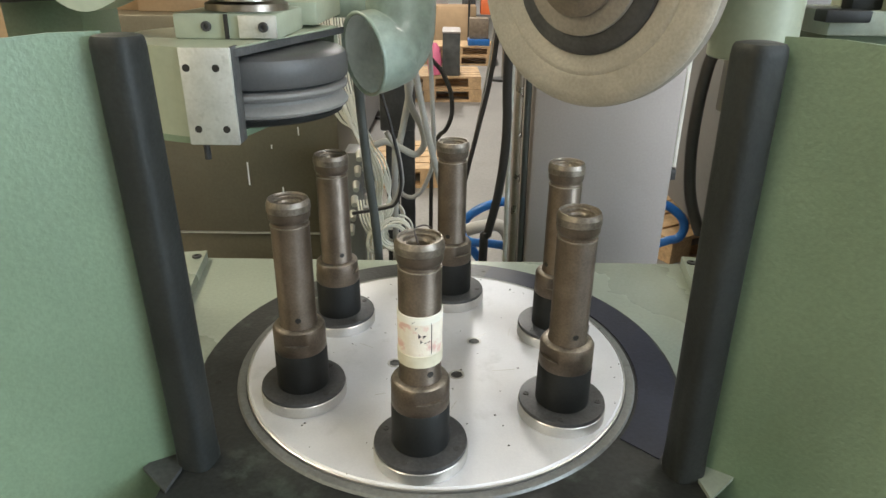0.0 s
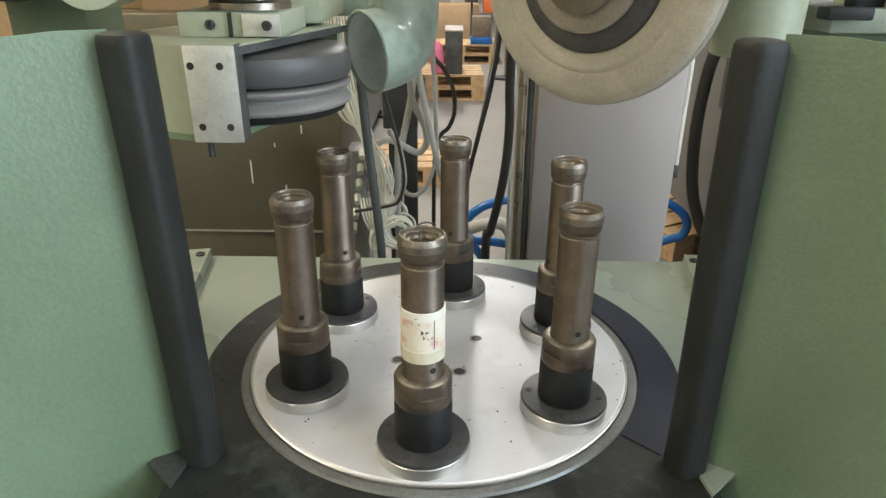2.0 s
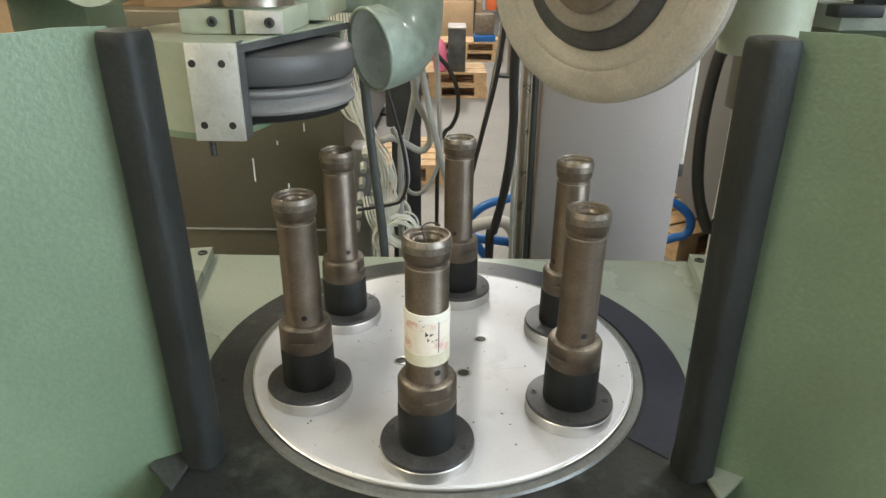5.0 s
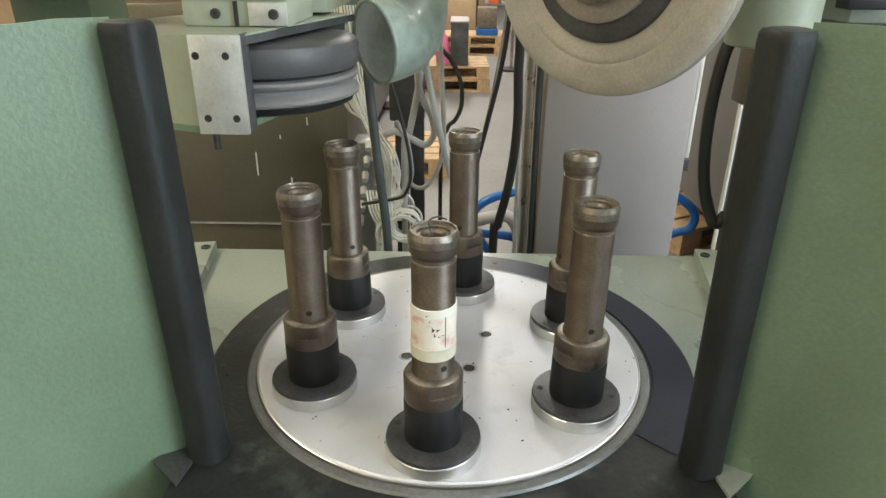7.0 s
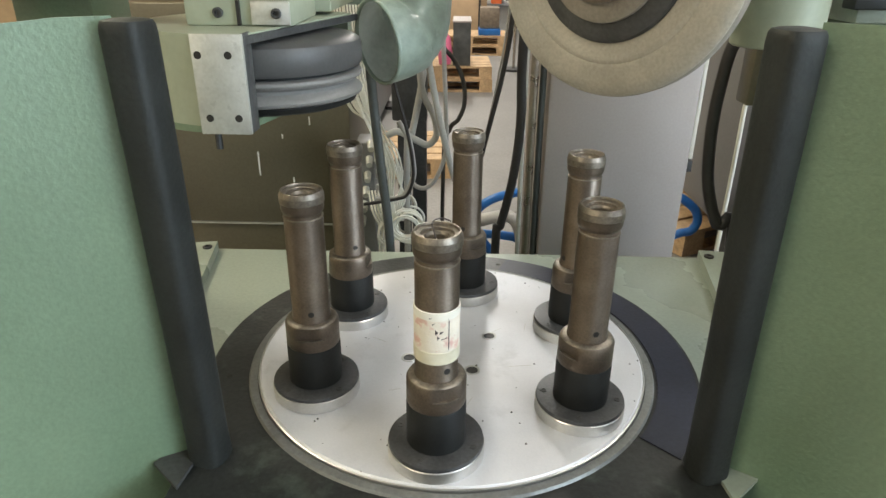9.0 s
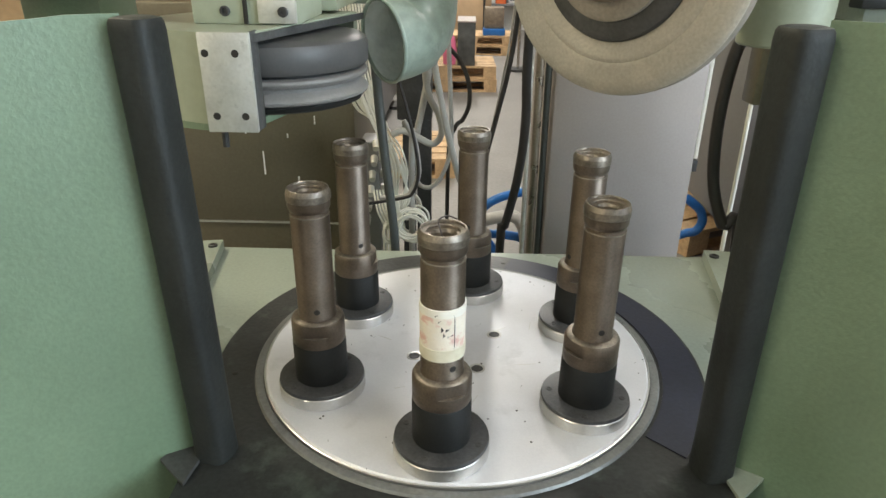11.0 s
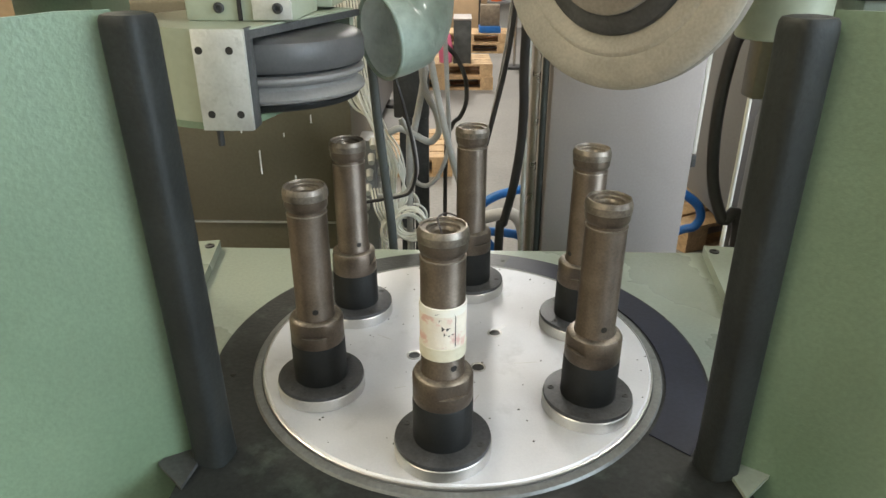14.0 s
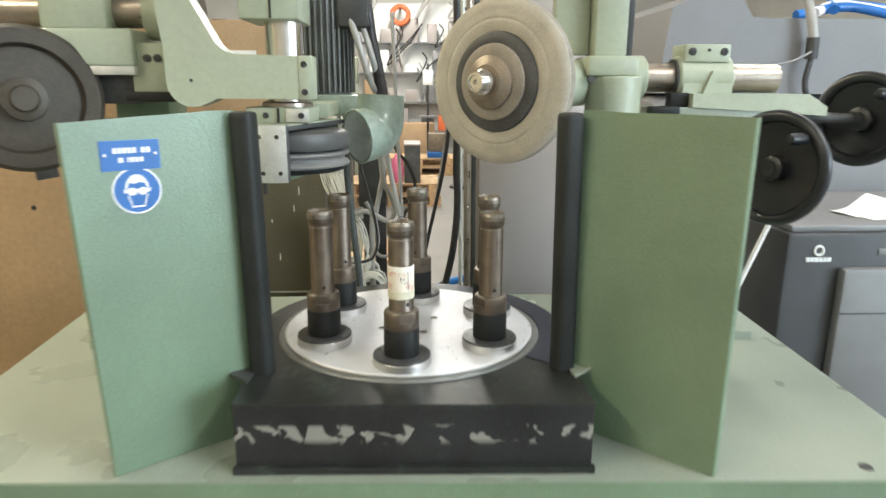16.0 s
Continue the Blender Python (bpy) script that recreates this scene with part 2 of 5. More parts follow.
# ---- mesh builders ----
def box(bm, x0, x1, y0, y1, z0, z1, bevel=0.0, m=None):
    vs = [bm.verts.new((x, y, z)) for z in (z0, z1) for y in (y0, y1) for x in (x0, x1)]
    fs = [bm.faces.new([vs[i] for i in q]) for q in ((0, 2, 3, 1), (4, 5, 7, 6), (0, 1, 5, 4), (2, 6, 7, 3), (0, 4, 6, 2), (1, 3, 7, 5))]
    if bevel:
        es = list({e for f in fs for e in f.edges})
        r = bmesh.ops.bevel(bm, geom=es, offset=bevel, segments=2, profile=0.5, affect="EDGES")
        vs = list({v for f in r["faces"] for v in f.verts} | {v for v in vs if v.is_valid})
    if m is not None:
        bmesh.ops.transform(bm, matrix=m, verts=[v for v in vs if v.is_valid])
    return bm


def prism(bm, pts, z0, z1, m=None):
    """A flat outline raised from z0 to z1."""
    lo, hi = [bm.verts.new((x, y, z0)) for x, y in pts], [bm.verts.new((x, y, z1)) for x, y in pts]
    n = len(pts)
    bm.faces.new(lo[::-1])
    bm.faces.new(hi)
    for i in range(n):
        bm.faces.new((lo[i], lo[(i + 1) % n], hi[(i + 1) % n], hi[i]))
    if m is not None:
        bmesh.ops.transform(bm, matrix=m, verts=lo + hi)
    return bm


def lathe(bm, profile, seg=48, m=None):
    """Turns (radius, height) pairs about z; radius 0 closes an end."""
    rings, made = [], []
    for r, z in profile:
        ring = [bm.verts.new((0, 0, z))] if r == 0 else [bm.verts.new((r * math.cos(2 * math.pi * i / seg), r * math.sin(2 * math.pi * i / seg), z)) for i in range(seg)]
        rings.append(ring)
        made += ring
    for a, b in zip(rings, rings[1:]):
        for i in range(seg):
            j = (i + 1) % seg
            if len(a) == 1 and len(b) > 1:
                bm.faces.new((a[0], b[j], b[i]))
            elif len(b) == 1 and len(a) > 1:
                bm.faces.new((a[i], a[j], b[0]))
            elif len(a) > 1:
                bm.faces.new((a[i], a[j], b[j], b[i]))
    if m is not None:
        bmesh.ops.transform(bm, matrix=m, verts=made)
    return bm


def rod(bm, p, q, r, seg=20, r2=None, chamfer=0.0):
    p, q = Vector(p), Vector(q)
    d = q - p
    h, r2, c = d.length, r if r2 is None else r2, chamfer
    prof = [(0, 0), (r - c, 0), (r, c), (r2, h - c), (r2 - c, h), (0, h)] if c else [(0, 0), (r, 0), (r2, h), (0, h)]
    return lathe(bm, prof, seg, Matrix.Translation(p) @ d.to_track_quat("Z", "Y").to_matrix().to_4x4())


def smooth_path(pts, steps=6):
    P = [Vector(p) for p in pts]
    P = [2 * P[0] - P[1]] + P + [2 * P[-1] - P[-2]]
    out = []
    for i in range(1, len(P) - 2):
        a, b, c, d = P[i - 1:i + 3]
        for k in range(steps):
            t = k / steps
            out.append(0.5 * ((2 * b) + (c - a) * t + (2 * a - 5 * b + 4 * c - d) * t * t + (3 * b - a - 3 * c + d) * t ** 3))
    return out + [P[-2]]


def tube(bm, pts, r, seg=10, steps=6):
    path = smooth_path(pts, steps) if len(pts) > 2 else [Vector(p) for p in pts]
    up, rings = Vector((0.13, 0.27, 0.95)), []
    for i, p in enumerate(path):
        d = (path[min(i + 1, len(path) - 1)] - path[max(i - 1, 0)]).normalized()
        side = d.cross(up)
        side = side.normalized() if side.length > 1e-4 else d.orthogonal().normalized()
        up = side.cross(d).normalized()
        rings.append([bm.verts.new(p + r * (math.cos(2 * math.pi * k / seg) * side + math.sin(2 * math.pi * k / seg) * up)) for k in range(seg)])
    for a, b in zip(rings, rings[1:]):
        for k in range(seg):
            j = (k + 1) % seg
            bm.faces.new((a[k], a[j], b[j], b[k]))
    bm.faces.new(rings[0][::-1])
    bm.faces.new(rings[-1])
    return bm


def ring_of(bm, centre, radius, r, normal=(0, 0, 1), seg=32, sides=10):
    q = Vector(normal).to_track_quat("Z", "Y").to_matrix().to_4x4()
    prof = [(radius + r * math.cos(2 * math.pi * k / sides), r * math.sin(2 * math.pi * k / sides)) for k in range(sides)]
    return lathe(bm, prof + prof[:1], seg, Matrix.Translation(centre) @ q)


def finish(name, bm, material, smooth=True, angle=35):
    bmesh.ops.remove_doubles(bm, verts=bm.verts, dist=1e-6)
    bmesh.ops.recalc_face_normals(bm, faces=bm.faces)
    me = bpy.data.meshes.new(name)
    bm.to_mesh(me)
    bm.free()
    me.materials.append(material)
    if smooth:
        me.shade_smooth()
        me.set_sharp_from_angle(angle=radians(angle))
    return me


def thing(name, at, label, category, group="", kind=""):
    ob = new(name)
    ob.location = at
    ob.empty_display_size = 0.02
    return tagged(ob, label, category, group, kind)


def part(name, bm, material, parent, label="", smooth=True, angle=35):
    """Links a bmesh, drawn in world places, as one mesh under a thing or part."""
    top = parent
    while top.parent:
        top = top.parent
    if top.location.length:
        bmesh.ops.translate(bm, vec=-top.location, verts=bm.verts)
    ob = new(name, finish(name, bm, material, smooth, angle))
    ob.parent = parent
    return tagged(ob, label) if label else ob


def solid(name, bm, material, label, category, kind="", group="", at=(0, 0, 0)):
    if Vector(at).length:
        bmesh.ops.translate(bm, vec=-Vector(at), verts=bm.verts)
    ob = new(name, finish(name, bm, material))
    ob.location = at
    return tagged(ob, label, category, group, kind)


B = bmesh.new
XX = Vector((1, 0, 0))


def frame_at(at, axis, roll=0.0):
    return Matrix.Translation(at) @ Vector(axis).to_track_quat("Z", "Y").to_matrix().to_4x4() @ pose(0, 0, 0, 0, 0, roll)


def socket_bolt(parent, at, axis, r, depth=0.004, material=None):
    """A cap screw with its hexagon recess."""
    m = frame_at(at, axis)
    bolt = part("bolt", lathe(B(), [(0, -0.002), (r, -0.002), (r, depth * 0.8), (r * 0.85, depth), (r * 0.5, depth), (r * 0.5, depth * 0.3), (0, depth * 0.3)], 16, m), material or DARKMETAL, parent)
    return bolt


# ---- the hall ----
x0, x1, y0, y1, zc = HALL
solid("floor", box(B(), x0 - 0.2, x1 + 0.2, y0 - 0.2, y1 + 0.2, -0.2, 0.0), CONCRETE, "worn grey concrete workshop floor", "floor", "structure")
solid("ceiling", box(B(), x0 - 0.2, x1 + 0.2, y0 - 0.2, y1 + 0.2, zc, zc + 0.2), CEILING, "pale workshop ceiling", "ceiling", "structure")
solid("wall_north", box(B(), x0, x1, y1, y1 + 0.2, 0, zc), PLASTER, "white plastered workshop end wall", "wall", "structure")
solid("wall_south", box(B(), x0, x1, y0 - 0.2, y0, 0, zc), PLASTER, "white plastered workshop wall", "wall", "structure")
# out of view; its cream colour is added as a warm reflector
solid("wall_west", box(B(), x0 - 0.2, x0, y0, y1, 0, zc), CREAMBOUNCE, "unseen workshop side wall, cream tint added for warm bounce", "wall", "structure")
solid("wall_east", box(B(), x1, x1 + 0.2, y0, y1, 0, zc), PLASTER, "white plastered workshop side wall", "wall", "structure")
win = thing("window_1", (x1, -2.8, 1.4), "long steel-framed workshop window with daylight", "window", kind="structure")
for i in range(4):
    part("pane", box(B(), x1 - 0.02, x1 - 0.012, -5.35 + i * 1.28, -4.15 + i * 1.28, 1.45, 3.55), PANE, win)
for i in range(5):
    part("mullion", box(B(), x1 - 0.06, x1 - 0.001, -5.43 + i * 1.28, -5.35 + i * 1.28, 1.45, 3.55), MIDGREY, win)
for z in (1.37, 3.55):
    part("rail", box(B(), x1 - 0.06, x1 - 0.001, -5.43, -0.23, z, z + 0.08), MIDGREY, win)
for lx, ly in TUBES:
    lamp = thing("ceiling_light", (lx, ly, 4.6), "white twin-tube workshop ceiling light", "lamp", "ceiling lights")
    lh = part("housing", box(B(), lx - 0.2, lx + 0.2, ly - 1.35, ly + 1.35, 4.42, 4.6, 0.01), WHITE, lamp)
    for s in (-0.09, 0.09):
        part("tube", rod(B(), (lx + s, ly - 1.3, 4.38), (lx + s, ly + 1.3, 4.38), 0.018, 12), TUBE, lh)

# ---- bench ----
CX, CY = -0.003, 0.731
BT = 0.882
bench = thing("workbench", (0, 0.85, 0), "green painted steel machine bench, scuffed top", "workbench")
part("top", prism(B(), [(-0.853, 0.404), (0.872, 0.340), (0.905, 1.305), (-0.885, 1.305)], BT - 0.03, BT), BENCHGREEN, bench, "pale green worn steel top")
# strip added in darker green because the top's front face gets less light
part("shaded_edge", prism(B(), [(-0.853, 0.401), (0.872, 0.337), (0.872, 0.340), (-0.853, 0.404)], BT - 0.045, BT - 0.002), GREEN, bench, "front edge with its shade put into a darker green")
part("front_panel", prism(B(), [(-0.848, 0.409), (0.868, 0.345), (0.868, 0.363), (-0.848, 0.427)], 0.08, BT - 0.03), GREEN, bench)
part("back_panel", box(B(), -0.852, 0.856, 1.28, 1.298, 0.08, BT - 0.03), GREEN, bench)
for sx in (-0.852, 0.838):
    part("side_panel", box(B(), sx, sx + 0.018, 0.402, 1.28, 0.08, BT - 0.03), GREEN, bench)
part("plinth", box(B(), -0.80, 0.80, 0.44, 1.25, 0.0, 0.08), DARKMETAL, bench)
for hx, hy in ((0.733, 0.3815), (-0.78, 0.43)):
    part("screw", lathe(B(), [(0, 0), (0.011, 0), (0.011, 0.001), (0.005, 0.0015), (0.005, 0.0005), (0, 0.0005)], 16, Matrix.Translation((hx, hy, BT))), DARKMETAL, bench)

for s, lab in ((-1, "green steel slide plate screwed to the bench"), (1, "green steel slide plate screwed to the bench")):
    sp = thing("slide_plate", (s * 0.66, 1.1, BT), lab, "mounting plate", "slide plates")
    part("plate", prism(B(), [(s * 0.475, 0.98), (s * 0.785 + 0.04, 0.925), (s * 0.81 + 0.05, 1.25), (s * 0.525, 1.297)], BT, BT + 0.022), BENCHGREEN, sp)
    for bx, by in ((0.535, 1.262), (0.51, 1.03), (0.70, 0.97)):
        socket_bolt(sp, (s * bx, by, BT + 0.022), (0, 0, 1), 0.010)

# ---- turntable base ----
base = thing("machine_pedestal", (0, CY, BT), "black painted machine base with peeling front and round rear", "machine base")
outline = [(-0.28, 0.409), (0.283, 0.391)]
R1 = 0.312
a0 = math.asin((0.60 - CY) / R1)
outline += [(0.283, 0.56)]
for i in range(49):
    a = a0 + (math.pi - 2 * a0) * i / 48
    outline.append((CX + R1 * math.cos(a), CY + R1 * math.sin(a)))
outline += [(-0.283, 0.56)]
part("body", prism(B(), outline, BT + 0.001, 0.992), BLACKBASE, base)
part("top_plate", prism(B(), [(CX + (x - CX) * 1.004, y + (0.0 if y > 0.45 else -0.002)) for x, y in outline], 0.992, 1.0), BLACKTOP, base, "worn black top with green showing through")
part("foot_lip", prism(B(), [(-0.284, 0.4005), (0.287, 0.3815), (0.287, 0.392), (-0.284, 0.411)], BT, BT + 0.012), BLACKTOP, base)
T0 = Matrix.Translation((CX - 0.0025, CY, 0))
part("seal_ring", lathe(B(), [(0.2490, 1.0005), (0.2490, 1.0035), (0.254, 1.004), (0.258, 1.0035), (0.260, 1.0005)], 96, T0), mat("dull_grey_ring_metal", (0.20, 0.205, 0.20), rough=0.46, metal=0.5, var=0.2, scale=14, bump=0.1, fine=220, stain=(0.14, 0.145, 0.14), amount=0.40), base, "dull grey metal ring round the turntable")
for ang in (-12, 75, 140, 192, 300):
    a = radians(ang)
    part("screw_hole", lathe(B(), [(0, 1.0008), (0.003, 1.0008), (0.004, 1.0003), (0, 1.0001)], 12, Matrix.Translation((CX + 0.287 * math.cos(a), CY + 0.287 * math.sin(a), 0))), BORE, base)
part("arc_cover", prism(B(), [(CX + r * math.cos(radians(a)), CY + r * math.sin(radians(a))) for r, seq in ((0.309, range(-38, 76, 3)), (0.2615, range(74, -39, -3))) for a in seq], 1.0002, 1.0014), mat("dark_blue_black_cover", (0.018, 0.021, 0.036), spec=0.4, rough=0.45, var=0.25, scale=14, bump=0.12, fine=220), base, "blue-black cover segment")
part("latch_block", box(B(), CX - 0.02, CX + 0.024, 1.012, 1.038, 1.0, 1.012, 0.002), DARKMETAL, base)
part("latch_pin", rod(B(), (CX + 0.004, 1.03, 1.004), (CX + 0.004, 1.03, 1.03), 0.006, 12), STEEL, base)

# ---- turntable ----
table = thing("turntable", (CX, CY, 1.0), "round bright aluminium turntable plate with stains", "turntable")
part("plate", lathe(B(), [(0, 0.9995), (0.2460, 0.9995), (0.2460, 1.0055), (0.2435, 1.008), (0, 1.008)], 128, T0), PLATE, table)
part("rim", lathe(B(), [(0.2460, 1.0005), (0.2480, 1.001), (0.2480, 1.0062), (0.2465, 1.0068), (0.2457, 1.006)], 128, T0), RIMSTEEL, table, "polished bright rim")
for k in range(4):
    a = radians(28 + 90 * k)
    p = (CX - 0.004 + 0.060 * math.cos(a), CY + 0.006 + 0.060 * math.sin(a), 1.008)
    sb = part("recessed_screw", lathe(B(), [(0.0100, 0.0001), (0.0098, 0.0009), (0.0080, 0.0010), (0.0076, 0.0003), (0.0074, 0.0002)], 24, Matrix.Translation(p)), RIMSTEEL, table)
    part("screw_head", lathe(B(), [(0.0074, 0.0002), (0.0070, 0.0006), (0.0042, 0.0006), (0.0040, 0.0002), (0, 0.0002)], 20, Matrix.Translation(p)), DARKMETAL, sb)
for sx, sy, sl, sa in ((0.085, -0.035, 0.030, 8), (0.06, 0.05, 0.016, 40), (-0.10, 0.02, 0.022, -30), (0.02, -0.11, 0.018, 65), (-0.07, -0.09, 0.014, 15), (0.10, 0.06, 0.02, 80)):
    part("scratch", box(B(), -sl / 2, sl / 2, -0.0004, 0.0004, 0, 0.0002, 0, Matrix.Translation((CX + sx, CY + sy, 1.008)) @ pose(0, 0, 0, 0, 0, sa)), RIMSTEEL, table)
random.seed(5)
crumbs = B()
for k in range(70):
    a, r = random.uniform(0, 2 * math.pi), 0.245 * math.sqrt(random.random())
    s = random.uniform(0.0006, 0.0016)
    lathe(crumbs, [(0, 0), (s, 0), (s * 0.6, s * 0.6), (0, s * 0.7)], 6, Matrix.Translation((CX + r * math.cos(a), CY + r * math.sin(a), 1.008)))
solid("grinding_crumbs", crumbs, DARKMETAL, "dark grinding crumbs scattered on the plate", "debris", "stuff")

# ---- sockets and tool holders, built at the origin and copied round ----
ZP = 1.008


def make_socket():
    t = thing("fixture_socket", (0, 0, 0), "black sleeve on a flange with a bright steel edge", "fixture", "sockets on the turntable")
    part("flange_ring", lathe(B(), [(0, 0), (0.050, 0), (0.0508, 0.001), (0.0508, 0.0135), (0.050, 0.0145), (0, 0.0145)], 64), RIMSTEEL, t, "bright steel edge")
    fp = part("flange_plate", lathe(B(), [(0, 0.0146), (0.0498, 0.0146), (0.0502, 0.016), (0.0496, 0.019), (0.049, 0.0192), (0, 0.0192)], 64), FLANGE, t, "black flange top")
    for k in range(4):
        a = radians(45 + 90 * k)
        part("screw", lathe(B(), [(0, 0.0192), (0.0038, 0.0192), (0.0038, 0.0197), (0.002, 0.0199), (0.002, 0.0194), (0, 0.0194)], 12, Matrix.Translation((0.0415 * math.cos(a), 0.0415 * math.sin(a), 0))), DARKMETAL, fp)
    part("sleeve", lathe(B(), [(0.012, 0.0192), (0.0305, 0.0192), (0.0308, 0.0205), (0.0306, 0.066), (0.0296, 0.068), (0.012, 0.068)], 56), SLEEVE, t)
    return t


def make_holder():
    t = thing("tool_holder", (0, 0, 0), "brown burnished steel tool holder standing in its socket", "tool holder", "tool holders on the turntable")
    col = lathe(B(), [(0, 0.0681), (0.0296, 0.0681), (0.0303, 0.0695), (0.0303, 0.078), (0.0300, 0.079), (0.0302, 0.0826), (0.0302, 0.0829), (0.0302, 0.0955), (0.0284, 0.0985), (0.0225, 0.1000), (0, 0.1000)], 56)
    for side in (-1, 1):
        top = [v for v in col.verts if abs(v.co.y) > 0.0262 and v.co.y * side > 0 and v.co.z > 0.0828]
        for v in top:
            v.co.y = side * 0.0262
    part("collar", col, BRONZE, t)
    # thin ring of lighter steel draws the highlight on the collar's top edge
    part("collar_rim", lathe(B(), [(0.0222, 0.1001), (0.0268, 0.0994), (0.0286, 0.0984), (0.0280, 0.0992), (0.0262, 0.1003), (0.0222, 0.1010)], 56), HEADSTEEL, t, "rim in lighter steel, edge highlight put into its colour")
    for side in (-1, 1):
        part("flat_ledge", prism(B(), [(0.0300 * math.sin(radians(a)), side * 0.0300 * math.cos(radians(a))) for a in range(-28, 29, 7)], 0.0826, 0.0835), HEADSTEEL, t, "bright ledge below the flat")
    stem = part("tube", lathe(B(), [(0, 0.0995), (0.0222, 0.0995), (0.0222, 0.1030), (0.0212, 0.1045), (0.0212, 0.2225), (0.0207, 0.2235), (0.0202, 0.2245), (0.0202, 0.2285), (0, 0.2285)], 48), BRONZE, t)
    for a in (-82, 38, 158):
        d = Vector((math.cos(radians(a)), math.sin(radians(a)), 0))
        part("cross_hole", rod(B(), d * 0.018 + Vector((0, 0, 0.113)), d * 0.02145 + Vector((0, 0, 0.113)), 0.0034, 14), BORE, stem)
    part("head_band", lathe(B(), [(0.0150, 0.2283), (0.0207, 0.2283), (0.0214, 0.2292), (0.0226, 0.2318), (0.0229, 0.2340), (0.0229, 0.2398), (0.0150, 0.2398)], 56), BRONZE, t, angle=20)
    # neck edge highlight likewise painted with the lighter head steel
    part("neck_ring", lathe(B(), [(0.0205, 0.2228), (0.0214, 0.2231), (0.0216, 0.2238), (0.0212, 0.2245), (0.0196, 0.2247)], 56), HEADSTEEL, t, "turned ring in lighter steel, edge highlight put into its colour")
    head_ring = part("head", lathe(B(), [(0.0150, 0.2399), (0.0232, 0.2399), (0.0238, 0.2408), (0.0238, 0.2476), (0.0234, 0.2488), (0.0219, 0.2526), (0.0214, 0.2530), (0.0205, 0.2530), (0.0200, 0.2522), (0.0198, 0.2508), (0.0158, 0.2500), (0.0153, 0.2492), (0.0152, 0.2474), (0.0122, 0.2470), (0.0118, 0.2462), (0.0108, 0.2440), (0.0106, 0.2390), (0, 0.2390)], 56), HEADSTEEL, t, "ground head ring with a bore", angle=18)
    part("bore_floor", lathe(B(), [(0, 0.2393), (0.0072, 0.2393), (0.0072, 0.2396), (0, 0.2396)], 24), BORE, head_ring)
    return t


socket, holder = make_socket(), make_holder()
SPIN, SY, RING = -95.2, 0.7165, 0.179
for k in range(6):
    a = radians(SPIN + 60 * k)
    m = Matrix.Translation((CX + RING * math.cos(a), SY + RING * math.sin(a), ZP)) @ pose(0, 0, 0, 0, 0, SPIN + 60 * k + 90 + 14 * ((k * 3) % 4) + 28)
    if k == 0:
        socket.matrix_basis, holder.matrix_basis = m, m
    else:
        copy_thing(socket, m)
        copy_thing(holder, m)
tagged(holder, "brown steel tool holder wrapped with stained paper tape")
fx, fy = CX + RING * math.cos(radians(SPIN)), SY + RING * math.sin(radians(SPIN))
tape = thing("paper_tape", (fx, fy, ZP), "stained cream paper tape wrapped round a holder", "tape")
TM = Matrix.Translation((fx, fy, ZP - 0.005))
part("wrap", lathe(B(), [(0.0213, 0.128), (0.0222, 0.128), (0.0224, 0.132), (0.0222, 0.155), (0.0225, 0.176), (0.0220, 0.182), (0.0213, 0.182)], 40, TM), TAPE, tape)
part("overlap", lathe(B(), [(0.0213, 0.127), (0.0226, 0.1275), (0.0228, 0.1405), (0.0224, 0.141)], 40, TM), mat("yellowed_clear_tape", (0.66, 0.62, 0.48), rough=0.35, var=0.1, scale=30), tape, "yellowed clear tape edge")
part("upper_overlap", lathe(B(), [(0.0213, 0.1755), (0.0226, 0.1758), (0.0227, 0.1805), (0.0224, 0.1835), (0.0213, 0.184)], 40, TM), WIREWHITE, tape, "clean white tape edge")
strand = thing("wire_strand", (fx, fy, ZP + 0.25), "thin dark wire strand sticking out of a holder", "wire")
part("strand", tube(B(), [(fx + 0.001, fy - 0.004, ZP + 0.2405), (fx - 0.003, fy + 0.004, ZP + 0.249), (fx - 0.005, fy + 0.014, ZP + 0.2545), (fx + 0.003, fy + 0.020, ZP + 0.2565), (fx + 0.012, fy + 0.019, ZP + 0.254)], 0.0008, 6), INK, strand)
random.seed(11)
for a, z, w, h in ((-88, 0.164, 4, 0.006), (-84, 0.158, 3, 0.005), (-76, 0.163, 5, 0.003), (-96, 0.172, 3, 0.002), (-70, 0.156, 7, 0.0014), (-58, 0.160, 1.2, 0.036), (-103, 0.178, 4, 0.0016)):
    bar = B()
    n = 4
    pts = [(0.02265 * math.cos(radians(a + w * (i / n - 0.5) * 2)), 0.02265 * math.sin(radians(a + w * (i / n - 0.5) * 2))) for i in range(n + 1)]
    lo, hi = [bar.verts.new((*p, z - h / 2 + i * 0.0007)) for i, p in enumerate(pts)], [bar.verts.new((*p, z + h / 2 - i * 0.0009 * (h > 0.004))) for i, p in enumerate(pts)]
    for i in range(n):
        bar.faces.new((lo[i], lo[i + 1], hi[i + 1], hi[i]))
    bmesh.ops.transform(bar, matrix=TM, verts=bar.verts)
    part("ink_mark", bar, INK, tape)

